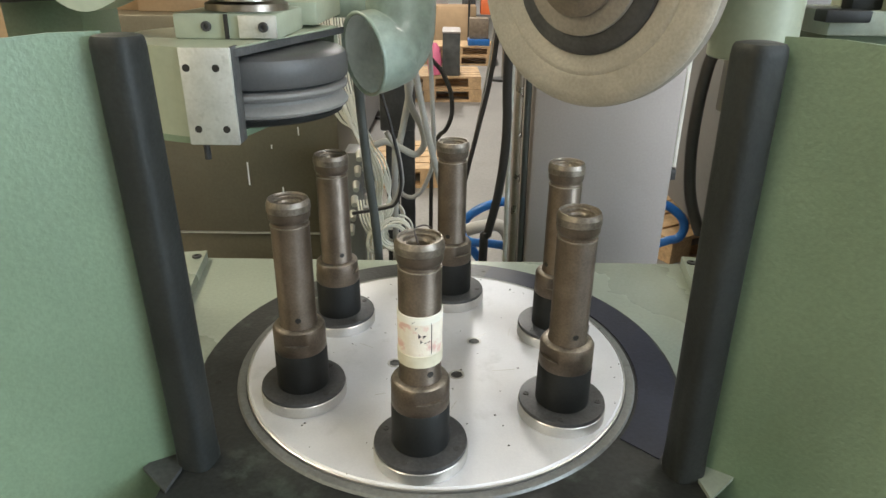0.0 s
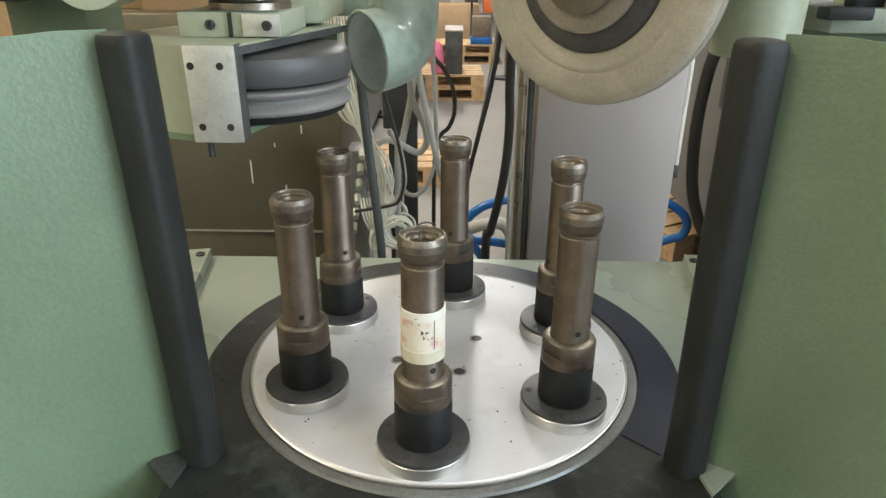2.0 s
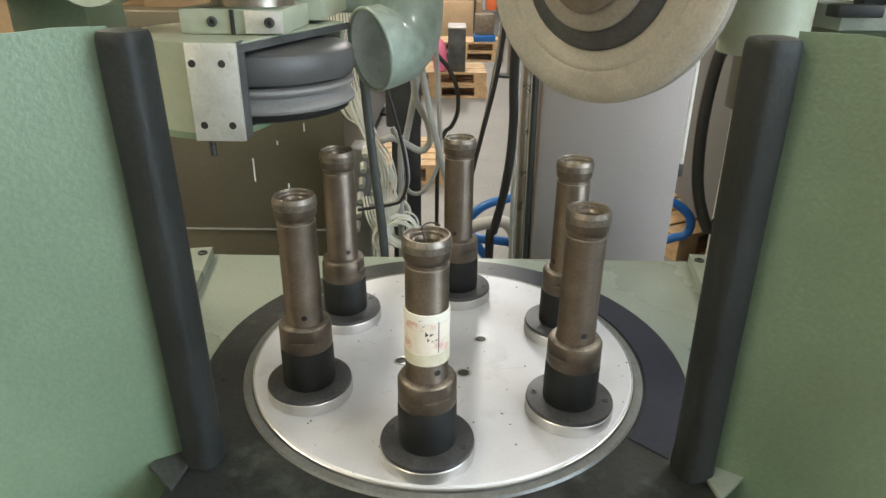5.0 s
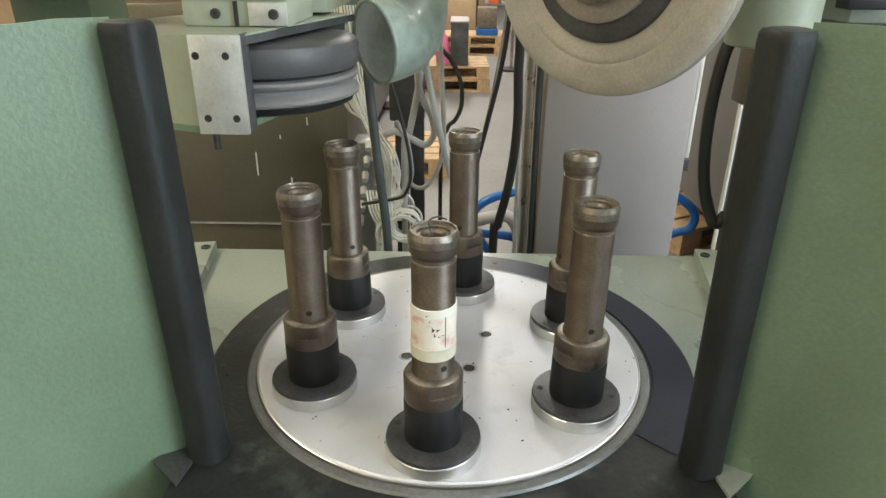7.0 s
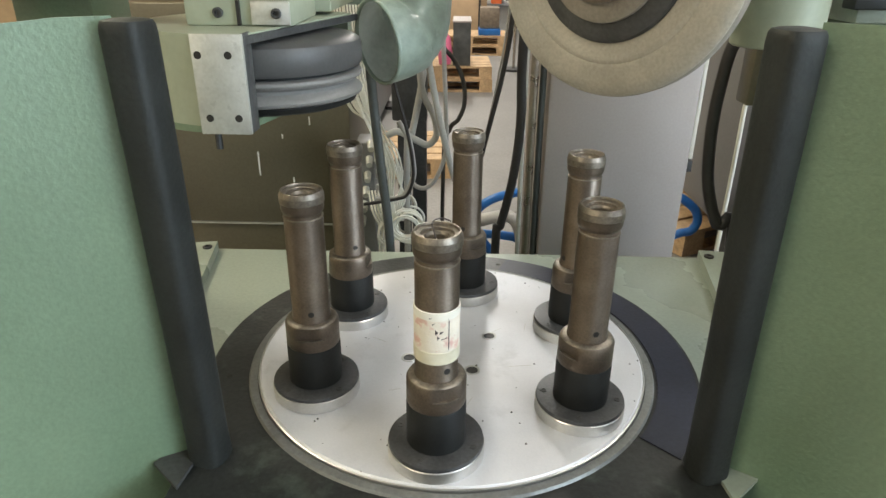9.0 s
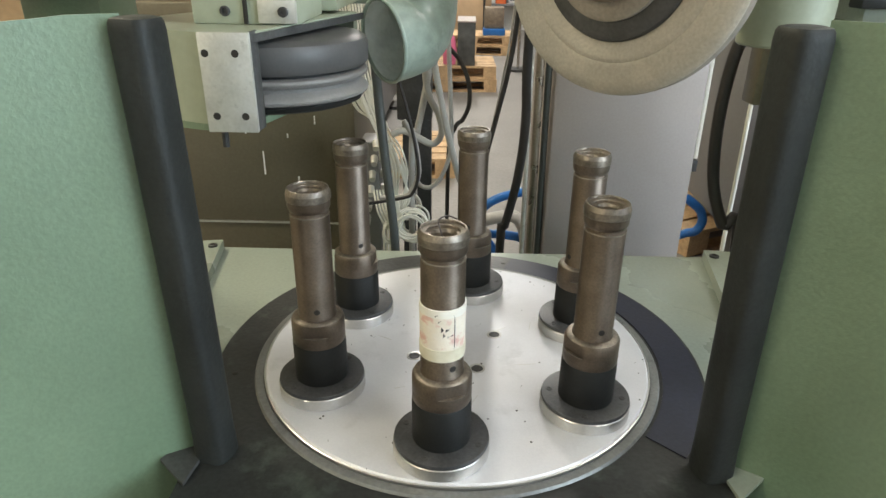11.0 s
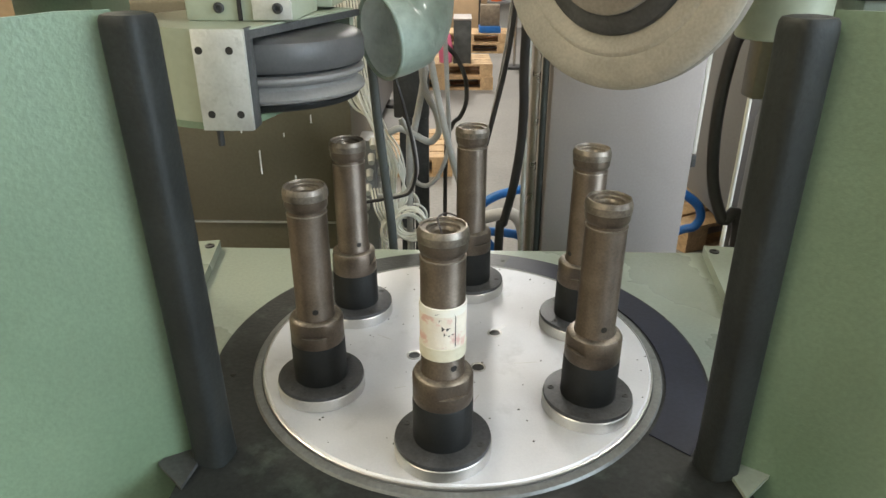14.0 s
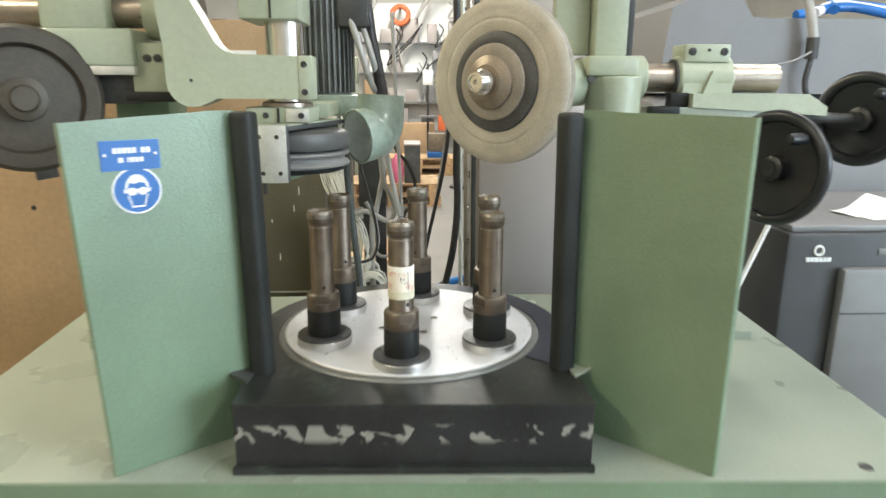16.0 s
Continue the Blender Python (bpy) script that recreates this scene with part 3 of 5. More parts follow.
# ---- posts and guards ----
for px, py in ((-0.257, 0.530), (0.260, 0.524)):
    post = thing("guard_post", (px, py, 1.0), "black foam-covered guard post on the base", "post", "guard posts")
    sgn = -1 if px < 0 else 1
    lean = Matrix(((1, 0, -0.0135, px + 0.0135), (0, 1, 0, py), (0, 0, 1, 0), (0, 0, 0, 1)))
    sleeve, rings = B(), []
    for r, z in ((0.0190, 1.0005), (0.0192, 1.010), (0.0186, 1.03), (0.0188, 1.20), (0.0190, 1.428), (0.0184, 1.4345), (0.0168, 1.4375), (0.0120, 1.4388)):
        ring = []
        for k in range(40):
            c, d = math.cos(2 * math.pi * k / 40), math.sin(2 * math.pi * k / 40)
            ring.append(sleeve.verts.new((r * math.copysign(abs(c) ** 0.62, c), r * math.copysign(abs(d) ** 0.62, d), z)))
        rings.append(ring)
    for a, b in zip(rings, rings[1:]):
        for k in range(40):
            sleeve.faces.new((a[k], a[(k + 1) % 40], b[(k + 1) % 40], b[k]))
    sleeve.faces.new(rings[0][::-1])
    sleeve.faces.new(rings[-1])
    bmesh.ops.transform(sleeve, matrix=lean @ pose(0, 0, 0, 0, 0, sgn * 14), verts=sleeve.verts)
    part("sleeve", sleeve, RUBBER, post)
    part("seam", box(B(), sgn * 0.0190, sgn * 0.0222, -0.0015, 0.0015, 1.003, 1.43, 0, lean), SLEEVE, post)


def guard(s, outer, top_outer, bend, end, top_in, top_out):
    """A folded sheet whose outer edge leans from outer (foot) to top_outer."""
    g = thing("splash_guard", (outer[0], outer[1], BT), "bent green hammered-paint sheet steel splash guard", "guard", "splash guards")
    bm = B()
    b, e = Vector((*bend, 0)), Vector((*end, 0))
    o, ot = Vector((*outer, 0)), Vector((*top_outer, 0))
    n = Vector((-(b - o).y, (b - o).x, 0)).normalized() * 0.0025
    n = n if n.y > 0 else -n
    feet = [o, o.lerp(b, 0.5), o.lerp(b, 0.92), b.lerp(e, 0.15), e]
    heads = [ot, ot.lerp(b, 0.5), ot.lerp(b, 0.92), b.lerp(e, 0.15), e]
    tops = [top_out, (top_out + top_in) / 2, top_in - 0.002, top_in, top_in]
    cols = [[bm.verts.new((p.x + k * n.x, p.y + k * n.y, z)) for k in (0, 1) for p, z in ((f, BT + 0.001), (h, tz))] for f, h, tz in zip(feet, heads, tops)]
    for p, q in zip(cols, cols[1:]):
        for f in ((p[0], q[0], q[1], p[1]), (p[3], q[3], q[2], p[2]), (p[1], q[1], q[3], p[3]), (p[2], q[2], q[0], p[0])):
            bm.faces.new(f)
    for c in (cols[0], cols[-1]):
        bm.faces.new((c[0], c[1], c[3], c[2]))
    part("sheet", bm, GREEN, g)
    fb, rings = B(), []
    for p, z in ((o, BT + 0.001), (ot, top_out)):
        back = p + n * 5.5
        rings.append([fb.verts.new((x, y, z)) for x, y in ((p.x - s * 0.0005, p.y), (back.x, back.y), (back.x + s * 0.002, back.y), (p.x + s * 0.0022, p.y))])
    fb.faces.new(rings[0][::-1])
    fb.faces.new(rings[1])
    for k in range(4):
        fb.faces.new((rings[0][k], rings[0][(k + 1) % 4], rings[1][(k + 1) % 4], rings[1][k]))
    part("edge_flange", fb, GREEN, g, "folded outer edge")
    part("gusset", prism(B(), [(s * 0.274, 0.480), (s * 0.310, 0.512), (s * 0.292, 0.555), (s * 0.264, 0.565)], 1.0005, 1.005), BENCHGREEN if s > 0 else DARKRING, g)
    return g


gl = guard(-1, (-0.4635, 0.4045), (-0.4775, 0.393), (-0.318, 0.513), (-0.278, 0.536), 1.440, 1.427)
gr = guard(1, (0.4705, 0.3640), (0.4760, 0.368), (0.318, 0.505), (0.276, 0.532), 1.442, 1.4385)

# sign and sticker on the guard
GO, GE = Vector((-0.4732, 0.3962, 0)), Vector((0.7976, 0.6000, 0)).normalized()
GN = Vector((GE.y, -GE.x, 0))
GM = Matrix(((GE.x, 0, GN.x, GO.x), (GE.y, 0, GN.y, GO.y), (0, 1, 0, 0), (0, 0, 0, 1)))


def flat(pts, d0, d1):
    return prism(B(), pts, d0, d1, GM)


def rect(u0, u1, v0, v1):
    return [(u0, v0), (u1, v0), (u1, v1), (u0, v1)]


sign = thing("name_plate", GO + GE * 0.083 + GN * 0.001 + Vector((0, 0, 1.358)), "blue enamel maker's plate with two white lines", "sign")
splate = part("plate", flat(rect(0.042, 0.123, 1.358, 1.401), 0.0004, 0.0022), BLUE, sign)
u = 0.0590
for w in (0.0052, 0.0052, 0.0052, 0.0052, 0.0052, 0.0, 0.0055, 0.0058):
    if w:
        part("letter_bar", flat(rect(u, u + w, 1.3825, 1.3905), 0.0022, 0.0026), WHITE, splate)
    u += (w or 0.004) + 0.0014
u = 0.0655
for w in (0.0065, 0.0, 0.0030, 0.0050, 0.0050, 0.0050):
    if w:
        part("letter_bar", flat(rect(u, u + w, 1.3695, 1.3765), 0.0022, 0.0026), WHITE, splate)
    u += (w or 0.003) + 0.0013
for uu in (0.048, 0.117):
    part("rivet", lathe(B(), [(0, 0.0036), (0.0012, 0.0034), (0.0022, 0.0022), (0.0022, 0.002)], 12, GM @ Matrix.Translation((uu, 1.3805, 0))), WHITE, splate)

st = thing("goggles_sticker", GO + GE * 0.087 + GN * 0.001 + Vector((0, 0, 1.30)), "round blue eye protection sticker with white border", "sticker")
SC = Matrix.Translation((0.087, 1.3275, 0))


def disc(r, d0, d1):
    return prism(B(), [(r * math.cos(2 * math.pi * i / 40), r * math.sin(2 * math.pi * i / 40)) for i in range(40)], d0, d1, GM @ SC)


def shape(pts, d0=0.0022, d1=0.0026):
    return prism(B(), pts, d0, d1, GM @ SC)


part("border", disc(0.0345, 0.0003, 0.0014), WHITE, st)
field = part("field", disc(0.0318, 0.0014, 0.0022), BLUE, st)
arc = [(0.0165 * math.cos(radians(a)), 0.003 + 0.021 * math.sin(radians(a))) for a in range(0, 181, 15)]
part("cap", shape(arc + [(-0.0135, 0.003), (-0.0115, 0.0125), (-0.004, 0.0105), (0.004, 0.0125), (0.0115, 0.0105), (0.0135, 0.003)]), WHITE, field)
for sx in (-1, 1):
    part("lens", shape([(sx * 0.0075 + 0.0068 * math.cos(radians(a)), -0.001 + 0.0058 * math.sin(radians(a))) for a in range(0, 360, 24)], 0.0022, 0.0028), WHITE, field)
    part("cheek_line", shape([(sx * 0.0145, -0.006), (sx * 0.0125, -0.006), (sx * 0.0080, -0.0205), (sx * 0.0095, -0.0225)]), WHITE, field)
part("strap", shape(rect(-0.0185, 0.0185, -0.0025, 0.0025)), WHITE, field)
part("chin_line", shape(rect(-0.0095, 0.0095, -0.0245, -0.0220)), WHITE, field)
smudge = thing("tape_residue", GO + GE * 0.062 + GN * 0.001 + Vector((0, 0, 1.288)), "greyish smear of old tape residue", "residue")
part("smear", flat([(0.040, 1.292), (0.058, 1.288), (0.074, 1.2915), (0.070, 1.297), (0.052, 1.2995), (0.042, 1.298)], 0.0002, 0.0008), mat("grey_residue", (0.20, 0.27, 0.20), rough=0.6, var=0.2, scale=60), smudge)

# ---- grinding head beside the turntable ----
HX, HY, HR = -0.250, 0.870, 0.155
head = thing("grinding_head", (HX, HY, 1.30), "pale green wheel housing with a drilled aluminium plate", "machine head")
cut0, cut1 = Vector((-0.236, 0.716)), Vector((-0.156, 1.004))
ang0 = math.atan2(cut0.y - HY, cut0.x - HX)
ang1 = math.atan2(cut1.y - HY, cut1.x - HX)
arcpts = [(HX + HR * math.cos(ang0 - (2 * math.pi - (ang1 - ang0)) * i / 40), HY + HR * math.sin(ang0 - (2 * math.pi - (ang1 - ang0)) * i / 40)) for i in range(41)]
part("top_plate", prism(B(), arcpts, 1.396, 1.406), LIGHTGREEN, head)
part("bottom_plate", prism(B(), [(HX + (x - HX) * 0.97 - 0.012, HY + (y - HY) * 0.97) for x, y in arcpts], 1.298, 1.306), GREEN, head)
inner = [(HX + (x - HX) * 0.955, HY + (y - HY) * 0.955) for x, y in arcpts]
part("wall", prism(B(), arcpts + inner[::-1], 1.306, 1.396), LIGHTGREEN, head)
fpl = part("face_plate", box(B(), -0.288, -0.232, 0.7085, 0.7150, 1.300, 1.407, 0.001), ALU, head, "scratched aluminium plate")
part("edge_bar", box(B(), -0.236, -0.2315, 0.7150, 0.740, 1.300, 1.407, 0.001), DARKRING, head)
for bx, bz in ((-0.281, 1.3855), (-0.2485, 1.3855), (-0.2765, 1.318), (-0.2445, 1.318)):
    part("hole", rod(B(), (bx, 0.7083, bz), (bx, 0.712, bz), 0.0042, 16), BORE, fpl)
part("top_edge", prism(B(), [(cut0.x, cut0.y + 0.002), (cut0.x + 0.004, cut0.y + 0.002), (cut1.x + 0.004, cut1.y), (cut1.x, cut1.y)], 1.3955, 1.404), DARKRING, head)
part("bolt", rod(B(), (-0.28, 0.735, 1.276), (-0.28, 0.735, 1.298), 0.004, 10), DARKMETAL, head)
part("rubber_wheel", lathe(B(), [(0, 1.3910), (0.098, 1.3910), (0.112, 1.3895), (0.118, 1.3855), (0.1205, 1.3790), (0.1205, 1.3580), (0.117, 1.353), (0, 1.353)], 80, Matrix.Translation((HX, HY, 0))), WHEELGREY, head, "grey rubber wheel")
part("spacer", lathe(B(), [(0, 1.353), (0.106, 1.353), (0.106, 1.3485), (0, 1.3485)], 64, Matrix.Translation((HX, HY, 0))), SLEEVE, head)
part("grooved_wheel", lathe(B(), [(0, 1.3485), (0.114, 1.3485), (0.1185, 1.3465), (0.1195, 1.3435), (0.1180, 1.3405), (0.1120, 1.3385), (0.1095, 1.3355), (0.1095, 1.3320), (0.1120, 1.3290), (0.1175, 1.3262), (0.1195, 1.3225), (0.1185, 1.3190), (0.114, 1.3170), (0, 1.3170)], 80, Matrix.Translation((HX, HY, 0))), WHEELPALE, head, "pale grooved grinding wheel")
part("lower_flange", lathe(B(), [(0, 1.3170), (0.112, 1.3170), (0.113, 1.3150), (0.110, 1.3090), (0.104, 1.3065), (0, 1.3065)], 64, Matrix.Translation((HX, HY, 0))), SLEEVE, head, "black lower flange")
part("lower_clamp", box(B(), -0.325, -0.200, 0.800, 0.945, 1.406, 1.436, 0.003), LIGHTGREEN, head)
part("clamp_face", box(B(), -0.245, -0.2, 0.794, 0.80, 1.408, 1.434, 0.001), ALU, head)
part("clamp_slit", box(B(), -0.2625, -0.2585, 0.7955, 0.80, 1.407, 1.435), BORE, head)
for bx in (-0.215, -0.285):
    socket_bolt(head, (bx, 0.794 if bx > -0.25 else 0.80, 1.421), (0, -1, 0), 0.006)
part("spindle", rod(B(), (HX - 0.004, HY, 1.436), (HX - 0.004, HY, 1.78), 0.038, 40), STEEL, head, "polished steel spindle")
part("spindle_nut", lathe(B(), [(0, 1.436), (0.052, 1.436), (0.052, 1.444), (0.045, 1.447), (0, 1.447)], 32, Matrix.Translation((HX - 0.004, HY, 0))), BRASS, head)
part("upper_clamp", box(B(), -0.325, -0.212, 0.79, 0.95, 1.600, 1.74, 0.004), LIGHTGREEN, head)
part("upper_slit", box(B(), -0.266, -0.262, 0.7885, 0.79, 1.602, 1.735), BORE, head)

arm = thing("swing_arm", (-0.41, 0.83, 1.45), "pale green cast swing arm with rounded end", "machine arm")
AM = Matrix(((1, 0, 0, 0), (0, 0, -1, 0.842), (0, 1, 0, 0), (0, 0, 0, 1)))
prof = [(-0.215, 1.453), (-0.215, 1.533), (-0.335, 1.536), (-0.352, 1.541), (-0.368, 1.555), (-0.425, 1.66), (-0.432, 1.76), (-0.478, 1.76), (-0.474, 1.62), (-0.466, 1.55)]
prof += [(-0.418 + 0.047 * math.cos(radians(a)), 1.484 + 0.047 * math.sin(radians(a))) for a in range(175, 305, 12)]
prof += [(-0.372, 1.453)]
part("casting", prism(B(), prof, 0.0, 0.06, AM), LIGHTGREEN, arm)
part("clamp_block", box(B(), -0.215, -0.188, 0.780, 0.842, 1.452, 1.534, 0.003), LIGHTGREEN, arm)
part("rear_block", box(B(), -0.33, -0.215, 0.842, 0.95, 1.455, 1.531, 0.003), LIGHTGREEN, arm)
for bz in (1.5175, 1.466):
    socket_bolt(arm, (-0.2035, 0.780, bz), (0, -1, 0), 0.0062)
part("pin_hole", rod(B(), (-0.418, 0.7815, 1.487), (-0.418, 0.785, 1.487), 0.0035, 12), BORE, arm)

slide = thing("slide_unit", (-0.62, 0.95, 1.45), "pale green slide unit with a ground cross bar", "machine slide")
part("cross_bar", rod(B(), (-1.10, 0.93, 1.625), (-0.43, 0.93, 1.625), 0.034, 32), BRASS, slide, "brownish ground steel bar")
part("clamp_ring", lathe(B(), [(0, 0), (0.055, 0), (0.055, 0.075), (0, 0.075)], 40, frame_at((-0.535, 0.93, 1.622), XX)), LIGHTGREEN, slide)
part("clamp", box(B(), -0.73, -0.60, 0.865, 0.99, 1.585, 1.70, 0.008), LIGHTGREEN, slide)
part("carriage", box(B(), -0.78, -0.545, 0.84, 1.05, 1.515, 1.585, 0.006), LIGHTGREEN, slide)
part("guide", box(B(), -0.66, -0.545, 0.845, 1.02, 1.497, 1.515, 0.002), ALU, slide)
part("bed", box(B(), -0.72, -0.56, 0.88, 1.06, 1.44, 1.497, 0.004), DARKMETAL, slide)
part("lever_block", box(B(), -0.56, -0.48, 0.86, 1.0, 1.455, 1.56, 0.008), LIGHTGREEN, slide)
part("lever", box(B(), -0.57, -0.47, 0.845, 0.88, 1.445, 1.465, 0.004), SLEEVE, slide)
for bx in (-0.525, -0.505):
    socket_bolt(slide, (bx, 0.86, 1.53), (0, -1, 0), 0.008)
part("column", box(B(), -0.66, -0.54, 1.0, 1.12, BT + 0.022, 1.50, 0.006), GREEN, slide)

# dark pulley wheel at the side
pw = thing("pulley_wheel", (-0.73, 0.80, 1.45), "large dull black pulley wheel on the slide", "pulley")
PM = frame_at((-0.742, 0.80, 1.450), Vector((0.50, -0.86, 0.05)))
part("rim", lathe(B(), [(0.098, -0.02), (0.132, -0.022), (0.138, -0.012), (0.138, 0.012), (0.130, 0.022), (0.104, 0.020), (0.098, 0.010), (0.098, -0.02)], 64, PM), PULLEY, pw)
part("web", lathe(B(), [(0, -0.008), (0.1, -0.012), (0.1, 0.004), (0.04, 0.006), (0, 0.006)], 48, PM), PULLEY, pw)
part("hub", lathe(B(), [(0, 0.004), (0.042, 0.004), (0.040, 0.03), (0.026, 0.034), (0.022, 0.042), (0, 0.042)], 36, PM), PULLEY, pw)
part("clip", box(B(), -0.02, 0.02, -0.155, -0.13, -0.012, 0.012, 0.003, PM @ pose(0, 0, 0, 0, 0, 8)), DARKMETAL, pw)
part("axle", rod(B(), (-0.742, 0.81, 1.450), (-0.68, 0.93, 1.452), 0.02, 20), STEEL, pw)

# ---- suction duct ----
duct = thing("suction_duct", (-0.09, 1.03, 1.30), "glossy grey-green suction elbow with open mouth", "duct")
mouth, naxis = Vector((-0.122, 0.990, 1.366)), Vector((-0.79, -0.60, -0.12)).normalized()
d0 = -naxis
dtop, dup = mouth + Vector((0.053, 0.060, 0.104)), Vector((0.03, 0.05, 1)).normalized()


def duct_shell(grow, last):
    bm, rings = B(), []
    p0, p1, p2, p3 = mouth, mouth + d0 * 0.075, dtop - dup * 0.085 + d0 * 0.002, dtop - dup * 0.012
    for i in range(last):
        u = i / 17
        p = (1 - u) ** 3 * p0 + 3 * u * (1 - u) ** 2 * p1 + 3 * u * u * (1 - u) * p2 + u ** 3 * p3
        n = (d0 * (1 - u) + dup * u).normalized()
        s = d0.cross(Vector((0, 0, 1))).normalized()
        v = s.cross(n).normalized()
        r = (0.061 if u < 0.30 else 0.0585 - 0.004 * u) + grow
        rings.append([bm.verts.new(p + r * (math.cos(2 * math.pi * k / 40) * s + math.sin(2 * math.pi * k / 40) * v)) for k in range(40)])
    for a, b in zip(rings, rings[1:]):
        for k in range(40):
            j = (k + 1) % 40
            bm.faces.new((a[k], a[j], b[j], b[k]))
    return bm, rings


sh, rr = duct_shell(0.0, 18)
sh.faces.new(rr[-1])
part("elbow", sh, DUCTGREEN, duct, angle=50)
sh, rr = duct_shell(-0.0032, 17)
sh.faces.new(rr[-1])
part("lining", sh, DUCTIN, duct, "dusty inner lining")
part("lip", ring_of(B(), mouth, 0.0597, 0.0030, naxis, 40, 10), DUCTGREEN, duct, angle=60)
part("support_hose", tube(B(), [(-0.175, 1.33, 1.42), (-0.186, 1.38, 1.28), (-0.186, 1.40, 1.22), (-0.180, 1.40, 1.136), (-0.171, 1.40, 1.034), (-0.156, 1.40, 0.853), (-0.148, 1.40, 0.5), (-0.146, 1.40, 0.011)], 0.0105, 12), PIPEGREEN, duct, "dark grey-green hose")

motor = thing("motor", (-0.215, 1.30, 1.44), "black ribbed electric motor standing upright", "motor")
part("mount", box(B(), -0.32, -0.10, 1.16, 1.40, 1.405, 1.456, 0.006), DUCTGREEN, motor)
mbody = part("body", rod(B(), (-0.228, 1.28, 1.456), (-0.228, 1.28, 1.70), 0.070, 32), MOTORGREY, motor)
for k in range(34):
    a = 2 * math.pi * k / 34
    part("rib", box(B(), 0.064, 0.081, -0.0019, 0.0019, 1.462, 1.69, 0, Matrix.Translation((-0.228, 1.28, 0)) @ pose(0, 0, 0, 0, 0, math.degrees(a))), MOTORGREY, mbody, smooth=False)
part("terminal_box", box(B(), -0.18, -0.10, 1.20, 1.34, 1.62, 1.72, 0.01), DARKMETAL, motor)
part("flex_hose", tube(B(), [(-0.20, 1.24, 1.70), (-0.145, 1.22, 1.715), (-0.110, 1.22, 1.67), (-0.100, 1.23, 1.60), (-0.084, 1.25, 1.52), (-0.070, 1.27, 1.40)], 0.0145, 14), CABLEBLACK, motor, "thick black corrugated hose")
part("bracket", box(B(), -0.26, -0.18, 0.95, 1.16, 1.41, 1.442, 0.004), LIGHTGREEN, motor)

# ---- buffing wheel and its spindle head ----
DC, DA = Vector((0.175, 0.848, 1.487)), Vector((-0.66, -0.75, 0.0)).normalized()
buff = thing("buffing_wheel", DC, "large beige felt buffing wheel on a horizontal spindle", "buffing wheel")
DM = frame_at(DC, DA)
part("felt_disc", lathe(B(), [(0.10, 0.0), (0.118, 0.0035), (0.122, 0.003), (0.1255, 0.0012), (0.129, 0.0022), (0.1335, 0.0010), (0.147, 0.0010), (0.161, -0.002), (0.166, -0.007), (0.166, -0.026), (0.160, -0.034), (0.02, -0.034)], 96, DM), FELT, buff)
part("edge_band", lathe(B(), [(0.1655, -0.008), (0.1668, -0.010), (0.1668, -0.025), (0.1655, -0.027)], 96, DM), FELTEDGE, buff, "brown worn edge")
part("dark_recess", lathe(B(), [(0.1005, 0.0005), (0.098, 0.007), (0.090, 0.011), (0.080, 0.012), (0.06, 0.012)], 80, DM), HUBGREY, buff, "smudged dark recess")
part("backing_disc", lathe(B(), [(0.0765, 0.0118), (0.0755, 0.017), (0.069, 0.020), (0.04, 0.020)], 72, DM), mat("brown_grey_backing", (0.26, 0.225, 0.185), rough=0.6, var=0.2, scale=22, bump=0.1, fine=220), buff)
part("clamp_flange", lathe(B(), [(0.053, 0.019), (0.053, 0.027), (0.049, 0.031), (0.038, 0.034), (0.034, 0.038), (0.015, 0.038)], 64, DM), HUBBROWN, buff, "brown clamping flange")
nut = part("nut", lathe(B(), [(r, z + 0.010) for r, z in [(0.026, 0.026), (0.0255, 0.040), (0.0205, 0.044), (0.0200, 0.062), (0.0185, 0.065), (0.0135, 0.0655), (0.0125, 0.063), (0.005, 0.063), (0.004, 0.057), (0, 0.057)]], 36, DM), STEEL, buff, "bright threaded spindle nut")
for k in range(4):
    part("thread", ring_of(B(), DC + DA * (0.056 + 0.0042 * k), 0.0203, 0.0012, DA, 32, 6), STEEL, nut)
part("spindle", rod(B(), DC - DA * 0.20, DC - DA * 0.034, 0.030, 28), STEEL, buff)
part("rear_flange", rod(B(), DC - DA * 0.048, DC - DA * 0.034, 0.06, 40), HUBGREY, buff)

rh = thing("spindle_head", (0.46, 1.02, 1.30), "pale green spindle housing on a ground steel bar", "machine head")
barrel = part("barrel", rod(B(), DC - DA * 0.13, DC - DA * 0.36, 0.055, 40, chamfer=0.004), LIGHTGREEN, rh)
part("vertical_housing", rod(B(), (0.462, 0.985, 1.36), (0.462, 0.985, 1.497), 0.062, 40, chamfer=0.003), LIGHTGREEN, rh)
part("cap", box(B(), 0.390, 0.500, 0.935, 1.075, 1.497, 1.540, 0.006), LIGHTGREEN, rh)
part("bearing_ring", rod(B(), (0.498, 1.03, 1.495), (0.542, 1.03, 1.495), 0.050, 40, chamfer=0.004), LIGHTGREEN, rh)
part("bar", rod(B(), (0.54, 1.03, 1.495), (0.862, 1.03, 1.495), 0.033, 36, chamfer=0.002), BRASS, rh, "brownish ground steel bar")
part("bar_clamp", rod(B(), (0.616, 1.03, 1.497), (0.744, 1.03, 1.497), 0.047, 40, chamfer=0.004), LIGHTGREEN, rh)
cl = part("clamp_ear", box(B(), 0.625, 0.730, 0.99, 1.07, 1.530, 1.569, 0.003), LIGHTGREEN, rh)
for bx in (0.641, 0.715):
    socket_bolt(rh, (bx, 0.99, 1.553), (0, -1, 0), 0.009)
